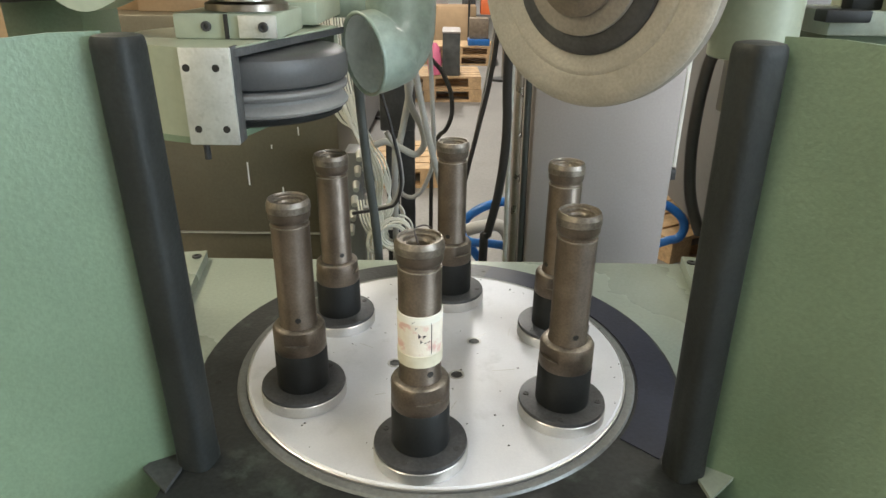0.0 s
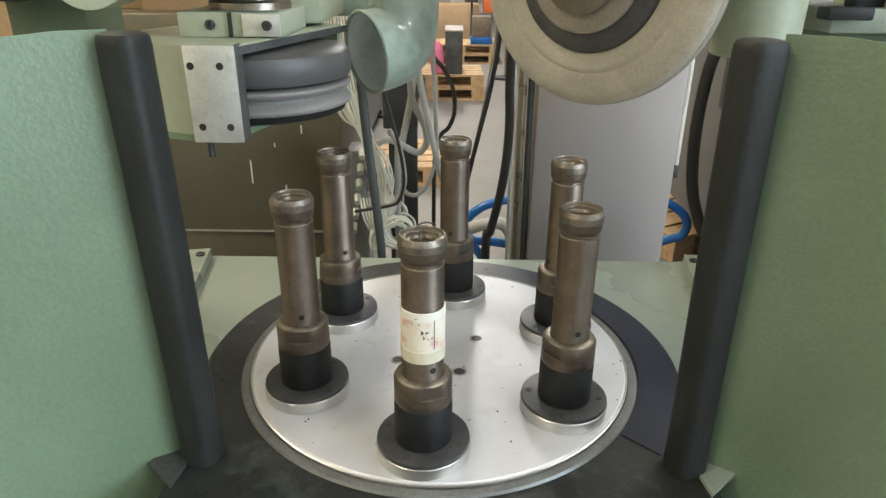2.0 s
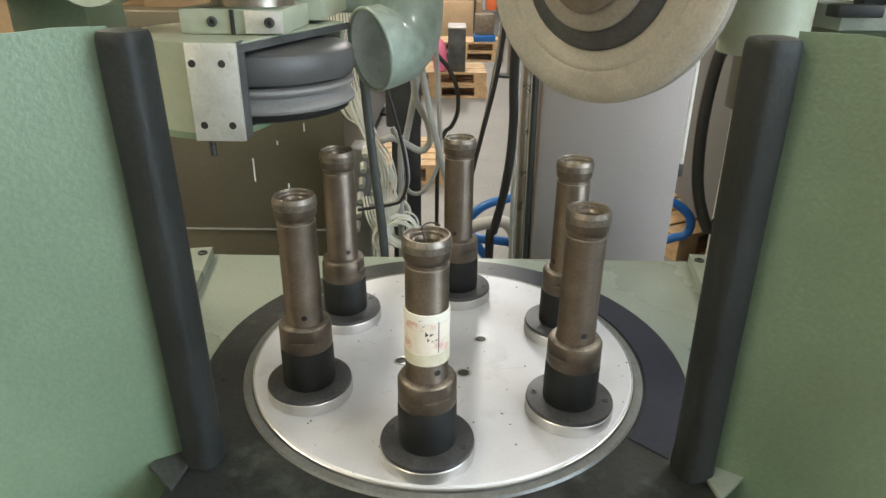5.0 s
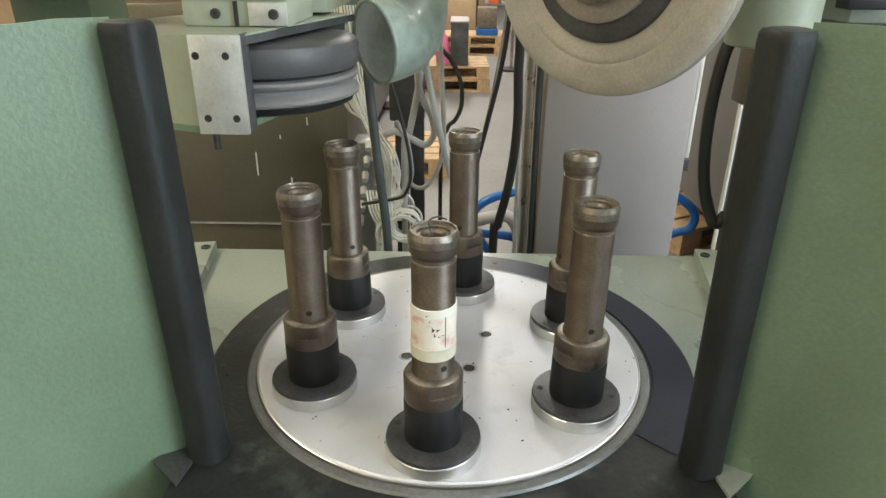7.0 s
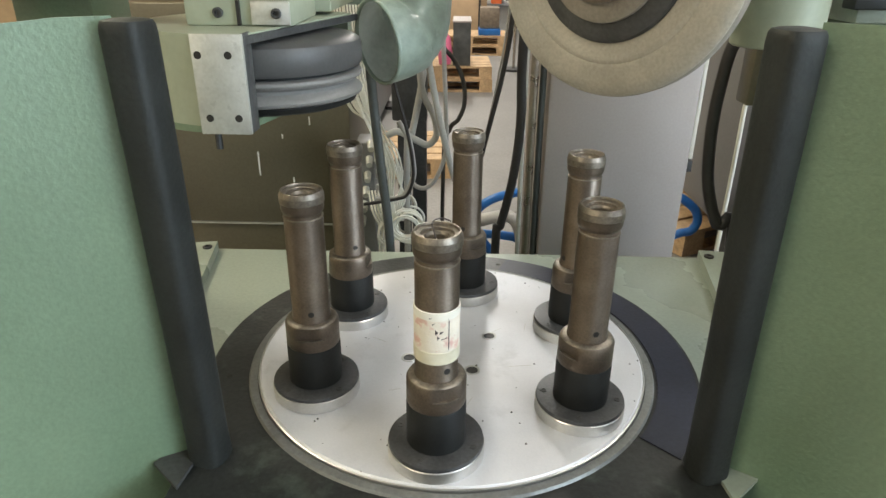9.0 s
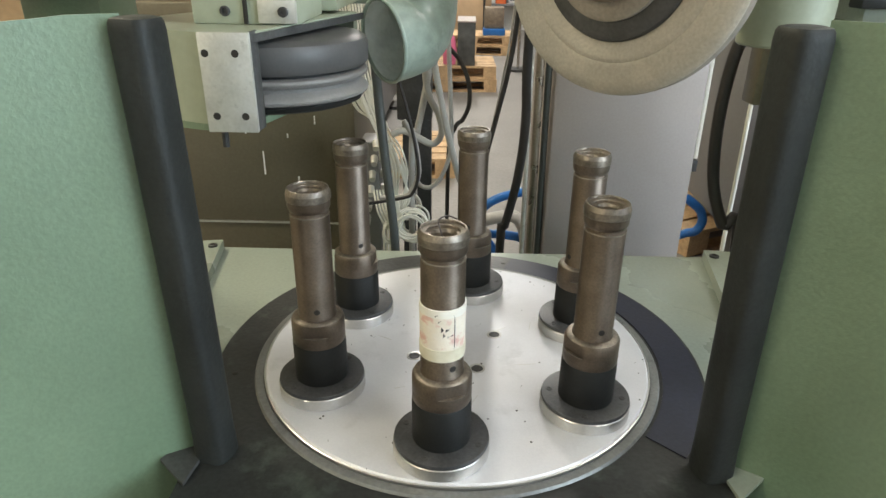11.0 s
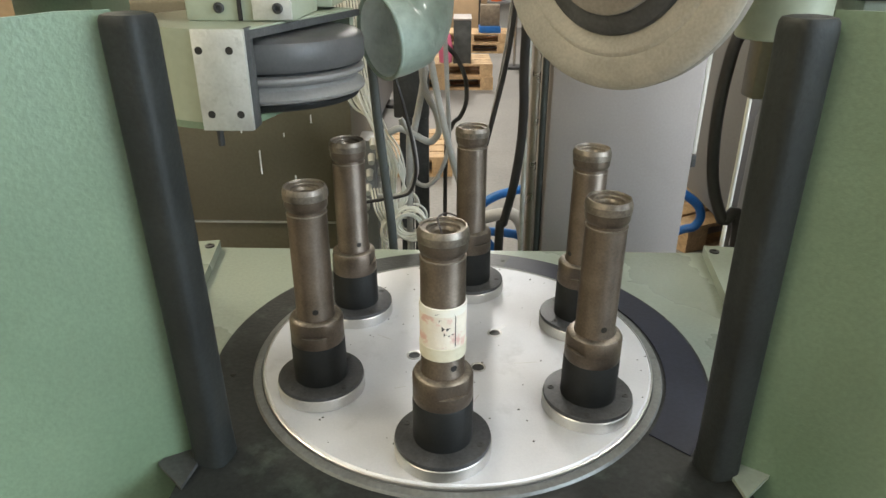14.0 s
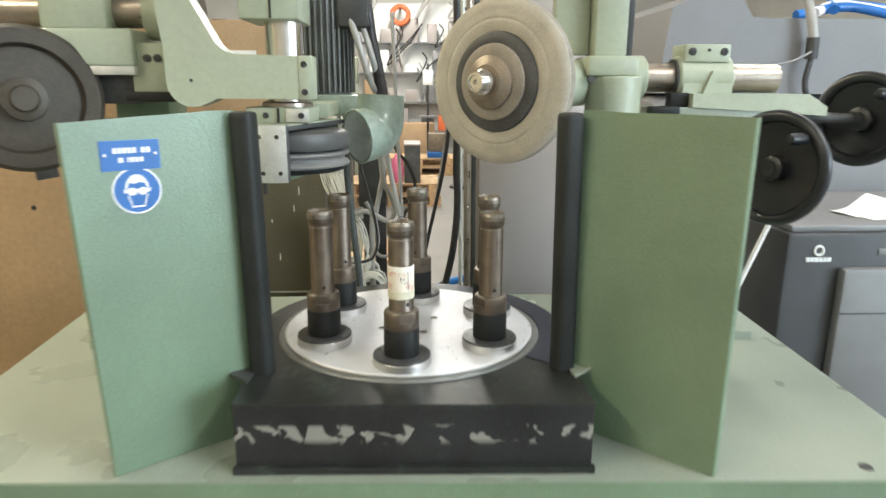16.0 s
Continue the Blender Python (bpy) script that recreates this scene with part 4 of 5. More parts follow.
part("small_hole", rod(B(), (0.679, 0.9895, 1.556), (0.679, 0.993, 1.556), 0.004, 12), BORE, rh)
part("clamp_foot", prism(B(), [(0.622, 1.455), (0.742, 1.455), (0.737, 1.49), (0.627, 1.49)], 0, 0.09, Matrix(((1, 0, 0, 0), (0, 0, -1, 1.075), (0, 1, 0, 0), (0, 0, 0, 1)))), LIGHTGREEN, rh)
part("rib", prism(B(), [(0.667, 1.455), (0.707, 1.455), (0.687, 1.51)], 0, 0.008, Matrix(((1, 0, 0, 0), (0, 0, -1, 0.985), (0, 1, 0, 0), (0, 0, 0, 1)))), LIGHTGREEN, rh)
part("ring_gap", rod(B(), (0.610, 1.03, 1.495), (0.616, 1.03, 1.495), 0.042, 32), DARKMETAL, rh)
part("slide_top", prism(B(), [(0.635, 1.430), (0.950, 1.412), (0.950, 1.432), (0.905, 1.460), (0.635, 1.460)], 0, 0.16, Matrix(((1, 0, 0, 0), (0, 0, -1, 1.11), (0, 1, 0, 0), (0, 0, 0, 1)))), LIGHTGREEN, rh)
part("slide_base", box(B(), 0.555, 0.88, 0.955, 1.12, 1.395, 1.430, 0.004), BENCHGREEN, rh)
part("black_key", box(B(), 0.535, 0.60, 0.93, 0.965, 1.415, 1.432, 0.003), SLEEVE, rh)
part("black_block", box(B(), 0.59, 0.635, 0.97, 1.0, 1.43, 1.462, 0.003), SLEEVE, rh)
part("column", box(B(), 0.58, 0.74, 1.0, 1.14, 0.9270, 1.395, 0.006), GREEN, rh)
part("side_bolt", rod(B(), (0.395, 0.935, 1.49), (0.395, 0.925, 1.49), 0.008, 12), DARKMETAL, rh)

part("mast", box(B(), 0.412, 0.486, 0.98, 1.06, 1.540, 2.05, 0.005), LIGHTGREEN, rh)
part("mast_rail", box(B(), 0.490, 0.512, 1.02, 1.05, 1.541, 2.05, 0.002), DARKMETAL, rh)
part("mast_cover", box(B(), 0.33, 0.409, 1.02, 1.06, 1.545, 2.05, 0.003), LIGHTGREEN, rh)
rh.scale = (1.053, 1.053, 1.053)
rh.location = (0.484, 1.102, 1.296)
barrel.matrix_basis = (Matrix.Translation((0.484, 1.102, 1.296)) @ Matrix.Scale(1.053, 4)).inverted() @ Matrix.Translation((0.46, 1.02, 1.30))

for (hx, hy, hz), ax, r in (((0.828, 0.93, 1.300), (-0.88, -0.48, 0.02), 0.132), ((1.108, 1.06, 1.405), (-0.86, -0.51, 0.02), 0.116)):
    hw = thing("handwheel", (hx, hy, hz), "glossy black dished handwheel of the slide", "handwheel", "handwheels")
    M = frame_at((hx, hy, hz), ax)
    part("rim", ring_of(B(), (hx, hy, hz), r - 0.014, 0.014, ax, 56, 14), BLACKGLOSS, hw)
    dish = part("dish", lathe(B(), [(r - 0.016, -0.004), (r * 0.6, -0.014), (0.03, -0.018), (0.028, 0.012), (0.02, 0.016), (0, 0.016), ], 48, M), BLACKGLOSS, hw)
    part("hub_cap", lathe(B(), [(0.017, 0.016), (0.016, 0.021), (0, 0.022)], 24, M), BLACKGLOSS, dish)
    d = Vector(ax).normalized()
    side = d.cross(Vector((0, 0, 1))).normalized()
    kp = Vector((hx, hy, hz)) + side * (r - 0.03) * -0.7 + Vector((0, 0, 0.7 * (r - 0.03)))
    part("grip", lathe(B(), [(0, 0), (0.008, 0), (0.013, 0.02), (0.014, 0.05), (0.010, 0.068), (0, 0.07)], 20, frame_at(kp, d)), BLACKGLOSS, dish)
    part("axle", rod(B(), Vector((hx, hy, hz)) - d * 0.012, (0.90, 1.06, 1.412), 0.013, 16), DARKMETAL, hw)

# ---- loop behind the turntable ----
loop = thing("rubber_loop", (-0.015, 1.09, BT), "dark rubber ring standing behind the turntable", "ring")
part("ring", ring_of(B(), (-0.004, 1.12, 0.975), 0.031, 0.0085, (0.05, -0.85, 0.5), 36, 10), CABLEBLACK, loop)
part("stem", rod(B(), (-0.004, 1.11, BT), (-0.004, 1.11, 0.955), 0.010, 14), DARKMETAL, loop)
part("eye_plate", rod(B(), (-0.004, 1.128, 0.966), (-0.004, 1.122, 0.969), 0.024, 24), LIGHTGREEN, loop)
part("latch_block", box(B(), -0.034, 0.012, 1.055, 1.09, BT, 0.955, 0.004), STEEL, loop)
part("screw", rod(B(), (-0.004, 1.122, 0.969), (-0.004, 1.114, 0.973), 0.006, 12), STEEL, loop)

# ---- background, behind the bench ----
oc = thing("olive_cabinet", (-0.85, 2.1, 0), "olive brown metal cabinet with white paint drips", "cabinet")
OY = 1.80
part("body", box(B(), -1.35, -0.305, OY, 2.35, 0.741, 1.36, 0.006), OLIVE, oc)
part("lower_body", box(B(), -1.34, -0.29, OY + 0.02, 2.35, 0.0, 0.737, 0.004), OLIVE, oc)
part("joint_strip", box(B(), -1.345, -0.30, OY - 0.003, OY + 0.02, 0.737, 0.741), ALU, oc, "thin bright joint")
for dx, dz, h in ((-0.575, 0.89, 0.07), (-0.65, 1.03, 0.018), (-0.42, 1.04, 0.024), (-0.50, 1.00, 0.012), (-0.62, 1.01, 0.02), (-0.40, 1.10, 0.03), (-0.478, 0.86, 0.026)):
    part("drip", box(B(), dx, dx + 0.004, OY - 0.0012, OY - 0.0002, dz, dz + h), WHITE, oc)
for bx, by, w, d, z, h in ((-1.20, 1.95, 0.50, 0.36, 1.36, 0.26), (-0.86, 1.90, 0.40, 0.35, 1.36, 0.34), (-1.25, 1.98, 0.42, 0.30, 1.62, 0.22)):
    cb = thing("cardboard_box", (bx + w / 2, by + d / 2, z), "closed brown cardboard box on the olive cabinet", "box", "cardboard boxes")
    ct = part("carton", box(B(), bx, bx + w, by, by + d, z, z + h, 0.003), CARD, cb)
    part("closing_tape", box(B(), bx + w / 2 - 0.025, bx + w / 2 + 0.025, by - 0.001, by + d, z + h, z + h + 0.0012), PACKTAPE, ct)
    part("paper_label", box(B(), bx + w * 0.55, bx + w * 0.8, by - 0.0012, by, z + h * 0.35, z + h * 0.7), PAPER, ct)

sc = thing("grey_cabinet", (0.39, 1.95, 0), "brushed grey steel cabinet behind the bench", "cabinet")
part("body", box(B(), 0.231, 0.620, 1.70, 2.25, 0.06, 1.95, 0.012), STEELGREY, sc)
part("plinth", box(B(), 0.22, 0.56, 1.72, 2.2, 0.0, 0.06), DARKMETAL, sc)
part("edge_trim", box(B(), 0.628, 0.638, 1.73, 1.745, 0.98, 1.6, 0.002), WIREWHITE, sc, "white edge strip")
part("strip_bracket", box(B(), 0.6205, 0.644, 1.74, 1.77, 0.94, 0.972, 0.002), DARKMETAL, sc)
for px, r, m_ in ((0.196, 0.011, BRASS), (0.174, 0.007, ALU), (0.219, 0.009, PIPEGREEN)):
    pp = thing("standing_pipe", (px, 1.72, 0), "thin metal pipe standing beside the grey cabinet", "pipe", "standing pipes")
    part("pipe", tube(B(), [(px, 1.72, 0.0), (px + 0.003, 1.72, 0.6), (px - 0.002, 1.72, 1.2), (px, 1.72, 1.9)], r, 12), m_, pp)


def cable(name, pts, r, material, label, group="hanging cables"):
    p = Vector(pts[0])
    c = thing(name, p, label, "cable", group)
    part("sheath", tube(B(), pts, r, 10), material, c, angle=60)
    return c


def wire_coil(at, r, n):
    c = thing("wire_coil", at, "coiled loop of thin white wire", "cable", "wire coils")
    part("loop", ring_of(B(), at, r, 0.0030, n, 32, 8), WIREWHITE, c, angle=60)


cable("grey_conduit", [(-0.165, 1.22, 1.68), (-0.135, 1.20, 1.60), (-0.112, 1.21, 1.52), (-0.095, 1.25, 1.47), (-0.082, 1.30, 1.47)], 0.0085, CONDUIT, "pale grey conduit hanging from the motor", "conduits")
cable("grey_conduit", [(-0.15, 1.24, 1.69), (-0.118, 1.22, 1.62), (-0.095, 1.23, 1.54), (-0.082, 1.28, 1.49), (-0.08, 1.32, 1.48)], 0.0085, CONDUIT, "pale grey conduit hanging from the motor", "conduits")
cable("grey_conduit", [(-0.082, 1.3, 1.47), (-0.087, 1.55, 1.366), (-0.07, 1.55, 1.242), (-0.043, 1.55, 1.109), (-0.015, 1.55, 0.996), (0.008, 1.55, 0.922), (0.013, 1.55, 0.844), (0.013, 1.55, 0.009)], 0.0085, CONDUIT, "long pale grey conduit hanging behind the turntable", "conduits")
cable("grey_conduit", [(-0.08, 1.32, 1.48), (-0.076, 1.6, 1.337), (-0.089, 1.6, 1.211), (-0.105, 1.6, 1.125), (-0.117, 1.6, 1.066), (-0.13, 1.6, 0.978), (-0.13, 1.6, 0.009)], 0.0085, CONDUIT, "pale grey conduit among the cables", "conduits")
cable("grey_conduit", [(-0.118, 1.53, 1.42), (-0.098, 1.58, 1.276), (-0.088, 1.58, 1.18), (-0.061, 1.58, 1.123), (-0.054, 1.58, 1.076), (-0.076, 1.58, 1.05), (-0.113, 1.58, 1.066), (-0.149, 1.58, 1.082), (-0.177, 1.58, 1.072)], 0.0085, CONDUIT, "grey conduit bent in a hook to the side", "conduits")
cable("black_cable", [(-0.193, 1.5, 1.45), (-0.163, 1.5, 1.286), (-0.148, 1.5, 1.211), (-0.134, 1.5, 1.16), (-0.113, 1.5, 1.066), (-0.107, 1.5, 0.996), (-0.12, 1.5, 0.95), (-0.145, 1.5, 0.935), (-0.23, 1.5, 0.919)], 0.0042, CABLEBLACK, "thin black cable looping to the terminal box", "hanging cables")
cable("grey_conduit", [(-0.143, 1.52, 1.122), (-0.119, 1.52, 1.081), (-0.109, 1.52, 1.026), (-0.108, 1.52, 0.987), (-0.124, 1.52, 0.948), (-0.147, 1.52, 0.93), (-0.204, 1.52, 0.926)], 0.0065, CONDUIT, "pale conduit looping to the terminal box", "conduits")
cable("grey_conduit", [(-0.054, 1.61, 1.7), (-0.044, 1.66, 1.358), (-0.035, 1.66, 1.159), (-0.031, 1.66, 1.023), (-0.053, 1.66, 0.945), (-0.081, 1.66, 0.911), (-0.108, 1.66, 0.911), (-0.129, 1.66, 0.934), (-0.159, 1.66, 0.962)], 0.006, CONDUIT, "thin grey conduit hanging in a bow", "conduits")
cable("black_cable", [(-0.093, 1.92, 1.5), (-0.063, 1.92, 1.277), (-0.014, 1.92, 1.203), (0.012, 1.92, 1.144), (0.016, 1.92, 1.079), (-0.001, 1.92, 1.033), (-0.026, 1.92, 1.002), (-0.044, 1.92, 0.878), (-0.044, 1.92, 0.009)], 0.0065, HUBGREY, "dark hose looping in the aisle", "hanging cables")
cable("black_cable", [(0.163, 1.75, 1.78), (0.133, 1.75, 1.352), (0.114, 1.75, 1.198), (0.085, 1.75, 1.062), (0.062, 1.75, 0.958), (0.044, 1.75, 0.866), (0.038, 1.75, 0.78), (0.038, 1.75, 0.006)], 0.0065, CABLEBLACK, "slanting black cable behind the turntable", "hanging cables")
cable("grey_conduit", [(0.155, 1.78, 1.78), (0.125, 1.78, 1.35), (0.103, 1.78, 1.178), (0.078, 1.78, 1.036), (0.059, 1.78, 0.941), (0.048, 1.78, 0.847), (0.047, 1.78, 0.768), (0.047, 1.78, 0.003)], 0.003, CONDUIT, "thin pale cable beside a black one", "conduits")
cable("black_cable", [(0.145, 1.6, 1.78), (0.149, 1.6, 1.377), (0.149, 1.6, 1.223), (0.153, 1.6, 1.128), (0.15, 1.6, 1.035), (0.137, 1.6, 0.929), (0.115, 1.6, 0.825), (0.105, 1.6, 0.759), (0.105, 1.6, 0.012)], 0.0118, CABLEBLACK, "thick black cable hanging behind the bench", "hanging cables")
cable("dark_cable", [(0.562, 1.34, 1.66), (0.542, 1.34, 1.449), (0.542, 1.34, 1.358), (0.529, 1.34, 1.302), (0.522, 1.34, 1.203), (0.526, 1.34, 1.108), (0.54, 1.34, 1.025), (0.572, 1.34, 0.946), (0.612, 1.34, 0.887), (0.612, 1.34, 0.013)], 0.0128, CABLEBLACK, "dark grey cable curving beside the guard", "hanging cables")
cable("white_pipe", [(0.656, 1.5, 1.6), (0.656, 1.5, 1.271), (0.651, 1.5, 1.18), (0.652, 1.5, 1.063), (0.652, 1.5, 0.894), (0.652, 1.5, 0.005)], 0.0052, WIREWHITE, "thin white pipe behind the guard", "pipes")
for k in range(6):
    s, w = 0.0069 * k, (0.002, -0.001, 0.004, 0.0, -0.002, 0.003)[k]
    cable("white_wire", [(-0.315 + s, 1.62, 1.40), (-0.300 + s, 1.61, 1.25), (-0.285 + s, 1.6, 1.172), (-0.265 + 0.8 * s + w, 1.6, 1.128), (-0.232 + 0.4 * s, 1.6, 1.104 + w), (-0.214 + 0.3 * s, 1.6, 1.058), (-0.213 + 0.4 * s, 1.62, 1.002), (-0.22 + 0.4 * s, 1.665, 0.98)], 0.0026, WIREWHITE, "thin off-white wire hanging from the machine", "white wires")
for k in range(6):
    s, w = 0.0069 * k, (0.002, -0.003, 0.004, 0.001, -0.004, 0.003)[k]
    cable("white_wire", [(-0.275 + s, 1.61, 1.40), (-0.262 + s, 1.60, 1.27), (-0.249 + s, 1.59, 1.192), (-0.224 + 0.5 * s + w, 1.59, 1.131), (-0.204 + 0.6 * s, 1.59, 1.074 + w), (-0.174 + 0.5 * s + w, 1.59, 1.029), (-0.155 + 0.4 * s, 1.59, 0.966), (-0.136 - 0.5 * s, 1.59, 0.902 + w), (-0.150 - 0.3 * s, 1.595, 0.868)], 0.0026, WIREWHITE, "thin off-white wire running down to a coil", "white wires")
for k in range(4):
    s = 0.008 * k
    cable("white_wire", [(-0.236 + s, 1.64, 0.905), (-0.222 + s, 1.60, 0.86), (-0.203 + s, 1.60, 0.81), (-0.207 + s, 1.60, 0.76), (-0.204 + s, 1.60, 0.003)], 0.0026, WIREWHITE, "thin off-white wire below the terminal box", "white wires")
for cx, cy, cz, r, nx, nz in ((-0.128, 1.590, 0.835, 0.037, 0.10, 0.10), (-0.130, 1.597, 0.832, 0.034, -0.15, 0.25), (-0.124, 1.604, 0.838, 0.038, 0.22, 0.00), (-0.132, 1.611, 0.829, 0.035, -0.05, 0.35), (-0.143, 1.618, 0.868, 0.032, 0.30, 0.20), (-0.138, 1.625, 0.872, 0.030, -0.20, 0.05), (-0.147, 1.632, 0.862, 0.034, 0.05, 0.40), (-0.186, 1.600, 0.800, 0.030, 1.1, 0.1), (-0.180, 1.607, 0.806, 0.034, 0.9, 0.2)):
    wire_coil((cx, cy, cz), r, (nx, -1, nz))

for k in range(8):
    a = 0.7 * k
    wire_coil((-0.128 + 0.006 * math.cos(a * 2.1), 1.575 - 0.004 * k, 0.836 + 0.007 * math.sin(a * 1.3)), 0.034 + 0.0012 * (k % 5), (0.25 * math.cos(a), -1, 0.15 + 0.25 * math.sin(a)))
for k in range(7):
    s, w = 0.0075 * k, (0.003, -0.004, 0.001, 0.005, -0.002, 0.004, -0.003)[k]
    cable("white_wire", [(-0.262 + s, 1.575, 1.20 + w), (-0.236 + 0.7 * s + w, 1.57, 1.13), (-0.205 + 0.5 * s, 1.565, 1.06 + 2 * w), (-0.186 + 0.6 * s + w, 1.565, 0.99), (-0.178 + 0.3 * s, 1.57, 0.92), (-0.172 + 0.2 * s + w, 1.575, 0.86), (-0.180 + 0.4 * s, 1.58, 0.79)], 0.0024, WIREWHITE, "thin off-white wire running down beside the coil", "white wires")

tb = thing("terminal_box", (-0.27, 1.66, 0.7), "grey terminal box with silvery cable glands", "terminal box")
part("box", box(B(), -0.272, -0.222, 1.66, 1.76, 0.60, 1.03, 0.006), MIDGREY, tb)
part("support", box(B(), -0.275, -0.235, 1.68, 1.74, 0.0, 0.60), DARKMETAL, tb)
for k in range(6):
    gz = 0.76 + 0.042 * k
    part("gland", rod(B(), (-0.222, 1.69, gz + 0.05), (-0.190, 1.68, gz + 0.045), 0.013, 12, r2=0.010), ALU, tb)
    part("gland", rod(B(), (-0.258 + 0.006 * k, 1.66, gz + 0.06), (-0.255 + 0.006 * k, 1.63, gz + 0.05), 0.010, 12, r2=0.008), ALU, tb)
part("bracket_post", box(B(), -0.134, -0.092, 1.85, 1.89, 0.0, 1.25, 0.003), DARKMETAL, tb)
dk = thing("dark_box", (-0.15, 1.86, 0.9), "small dark switch box among the cables", "switch box")
part("case", box(B(), -0.186, -0.088, 1.80, 1.845, 1.055, 1.30, 0.006), DARKMETAL, dk)
part("stand", box(B(), -0.172, -0.136, 1.81, 1.84, 0.0, 1.055), DARKMETAL, dk)


def pallet(at, rot, label):
    p = thing("pallet", at, label, "pallet", "pallets")
    m = Matrix.Translation(at) @ pose(0, 0, 0, 0, 0, rot)
    for i in range(5):
        part("deck_board", box(B(), -0.6, 0.6, -0.4 + i * 0.165, -0.4 + i * 0.165 + 0.14, 0.122, 0.144, 0, m), WOOD, p)
    for i in range(3):
        for j in range(3):
            part("block", box(B(), -0.6 + j * 0.5275, -0.455 + j * 0.5275, -0.4 + i * 0.35, -0.3 + i * 0.35, 0.022, 0.10, 0, m), WOOD, p)
        part("stringer", box(B(), -0.6, 0.6, -0.4 + i * 0.35, -0.3 + i * 0.35, 0.0, 0.022, 0, m), WOOD, p)
    for j in range(3):
        part("cross_board", box(B(), -0.6 + j * 0.5275, -0.455 + j * 0.5275, -0.4, 0.4, 0.10, 0.122, 0, m), WOOD, p)
    return p


pallet((-0.225, 8.02, 0), 2, "softwood pallet on the concrete floor")
pallet((-0.228, 8.04, 0.146), 1, "softwood pallet on another, carrying a machine box")
pallet((0.15, 11.0, 0), -3, "softwood pallet under a second one")
pallet((0.16, 11.02, 0.146), -2, "softwood pallet with a blue crate")
pallet((-0.67, 4.83, 0), 4, "softwood pallet low on the concrete floor")
pallet((1.56, 3.84, 0), 28, "softwood pallet beside the blue hose")
gb = thing("machine_box", (0.03, 7.9, 0.29), "grey-green sheet metal box on a pallet", "box")
part("case", box(B(), -0.07, 0.13, 7.68, 8.25, 0.29, 0.76, 0.008), DARKRING, gb)
part("lid", box(B(), -0.075, 0.135, 7.67, 8.26, 0.76, 0.78, 0.004), STEELGREY, gb)
pk = thing("pink_bag", (-0.15, 7.72, 0.29), "pink plastic bag on the pallet", "bag")
part("bag", lathe(B(), [(0, 0), (0.07, 0.01), (0.085, 0.15), (0.06, 0.3), (0.02, 0.36), (0, 0.36)], 20, Matrix.Translation((-0.16, 7.74, 0.29))), PINK, pk)
bc = thing("blue_crate", (0.4, 10.8, 0.29), "blue plastic crate on a pallet", "crate")
part("crate", box(B(), 0.30, 0.64, 10.66, 11.0, 0.29, 0.39, 0.01), BLUEHOSE, bc)
part("parcel", box(B(), 0.32, 0.62, 10.70, 10.98, 0.392, 0.70, 0.01), HUBBROWN, bc, "brown packed goods")
bx = thing("cardboard_box", (0.1, 13.0, 0), "brown cardboard box far down the aisle", "box")
part("carton", box(B(), -0.3, 0.5, 12.8, 13.5, 0.0, 0.75, 0.01), CARD, bx)

for pts in ([(0.24, 3.0, 0.022), (0.14, 3.0, 0.16), (0.09, 3.0, 0.26), (0.10, 3.0, 0.325), (0.16, 3.0, 0.38), (0.25, 3.0, 0.415), (0.36, 3.0, 0.43), (0.48, 3.05, 0.37), (0.60, 3.1, 0.022)],
            [(0.09, 2.97, 0.25), (0.126, 2.95, 0.228), (0.24, 2.94, 0.222), (0.32, 2.94, 0.19), (0.45, 2.94, 0.022)],
            [(1.056, 3.0, 0.423), (1.10, 3.0, 0.404), (1.165, 3.0, 0.35), (1.185, 3.0, 0.29), (1.16, 3.0, 0.24), (1.106, 3.0, 0.225), (1.04, 3.0, 0.18), (1.0, 3.0, 0.022)],
            [(0.20, 3.1, 0.02), (0.30, 3.0, 0.06), (0.42, 3.0, 0.05), (0.58, 3.0, 0.04)]):
    bh = thing("air_hose", pts[0], "blue plastic air hose lying behind the machine", "hose", "blue air hoses")
    part("hose", tube(B(), pts, 0.022, 12), BLUEHOSE, bh)
for pts in ([(0.10, 2.9, 0.31), (0.17, 2.9, 0.33), (0.26, 2.9, 0.335), (0.31, 2.9, 0.25), (0.33, 2.9, 0.03)], [(0.33, 2.7, 0.0), (0.36, 2.7, 0.15), (0.43, 2.7, 0.18), (0.46, 2.7, 0.0)]):
    wh = thing("grey_hose", pts[0], "pale grey hose end on the floor", "hose", "grey hoses")
    part("hose", tube(B(), pts, 0.03, 12), CONDUIT, wh)

# right-hand machines
tm = thing("tumbling_machine", (2.1, 3.2, 0), "large grey moulded tumbling machine", "machine")
part("body", box(B(), 1.18, 3.2, 2.75, 3.9, 0.30, 1.45, 0.12), MACHGREY, tm)
for lx, ly in ((1.34, 2.92), (3.05, 2.92), (3.05, 3.75), (2.55, 3.75)):
    part("leg", box(B(), lx - 0.05, lx + 0.05, ly - 0.05, ly + 0.05, 0.0, 0.33, 0.004), DARKMETAL, tm)
part("hood", prism(B(), [(1.24, 1.45), (3.2, 1.45), (3.2, 1.82), (1.80, 1.815), (1.70, 1.82), (1.62, 1.93), (1.42, 1.93), (1.29, 1.86)], 0, 0.9, Matrix(((1, 0, 0, 0), (0, 0, -1, 3.7), (0, 1, 0, 0), (0, 0, 0, 1)))), MACHGREY, tm)
part("wheel", rod(B(), (1.02, 2.8, 0.10), (1.08, 2.8, 0.10), 0.06, 20), SLEEVE, tm)
hp = thing("air_line", (1.95, 2.70, 1.9), "clear braided air line with a metal coupling", "hose")
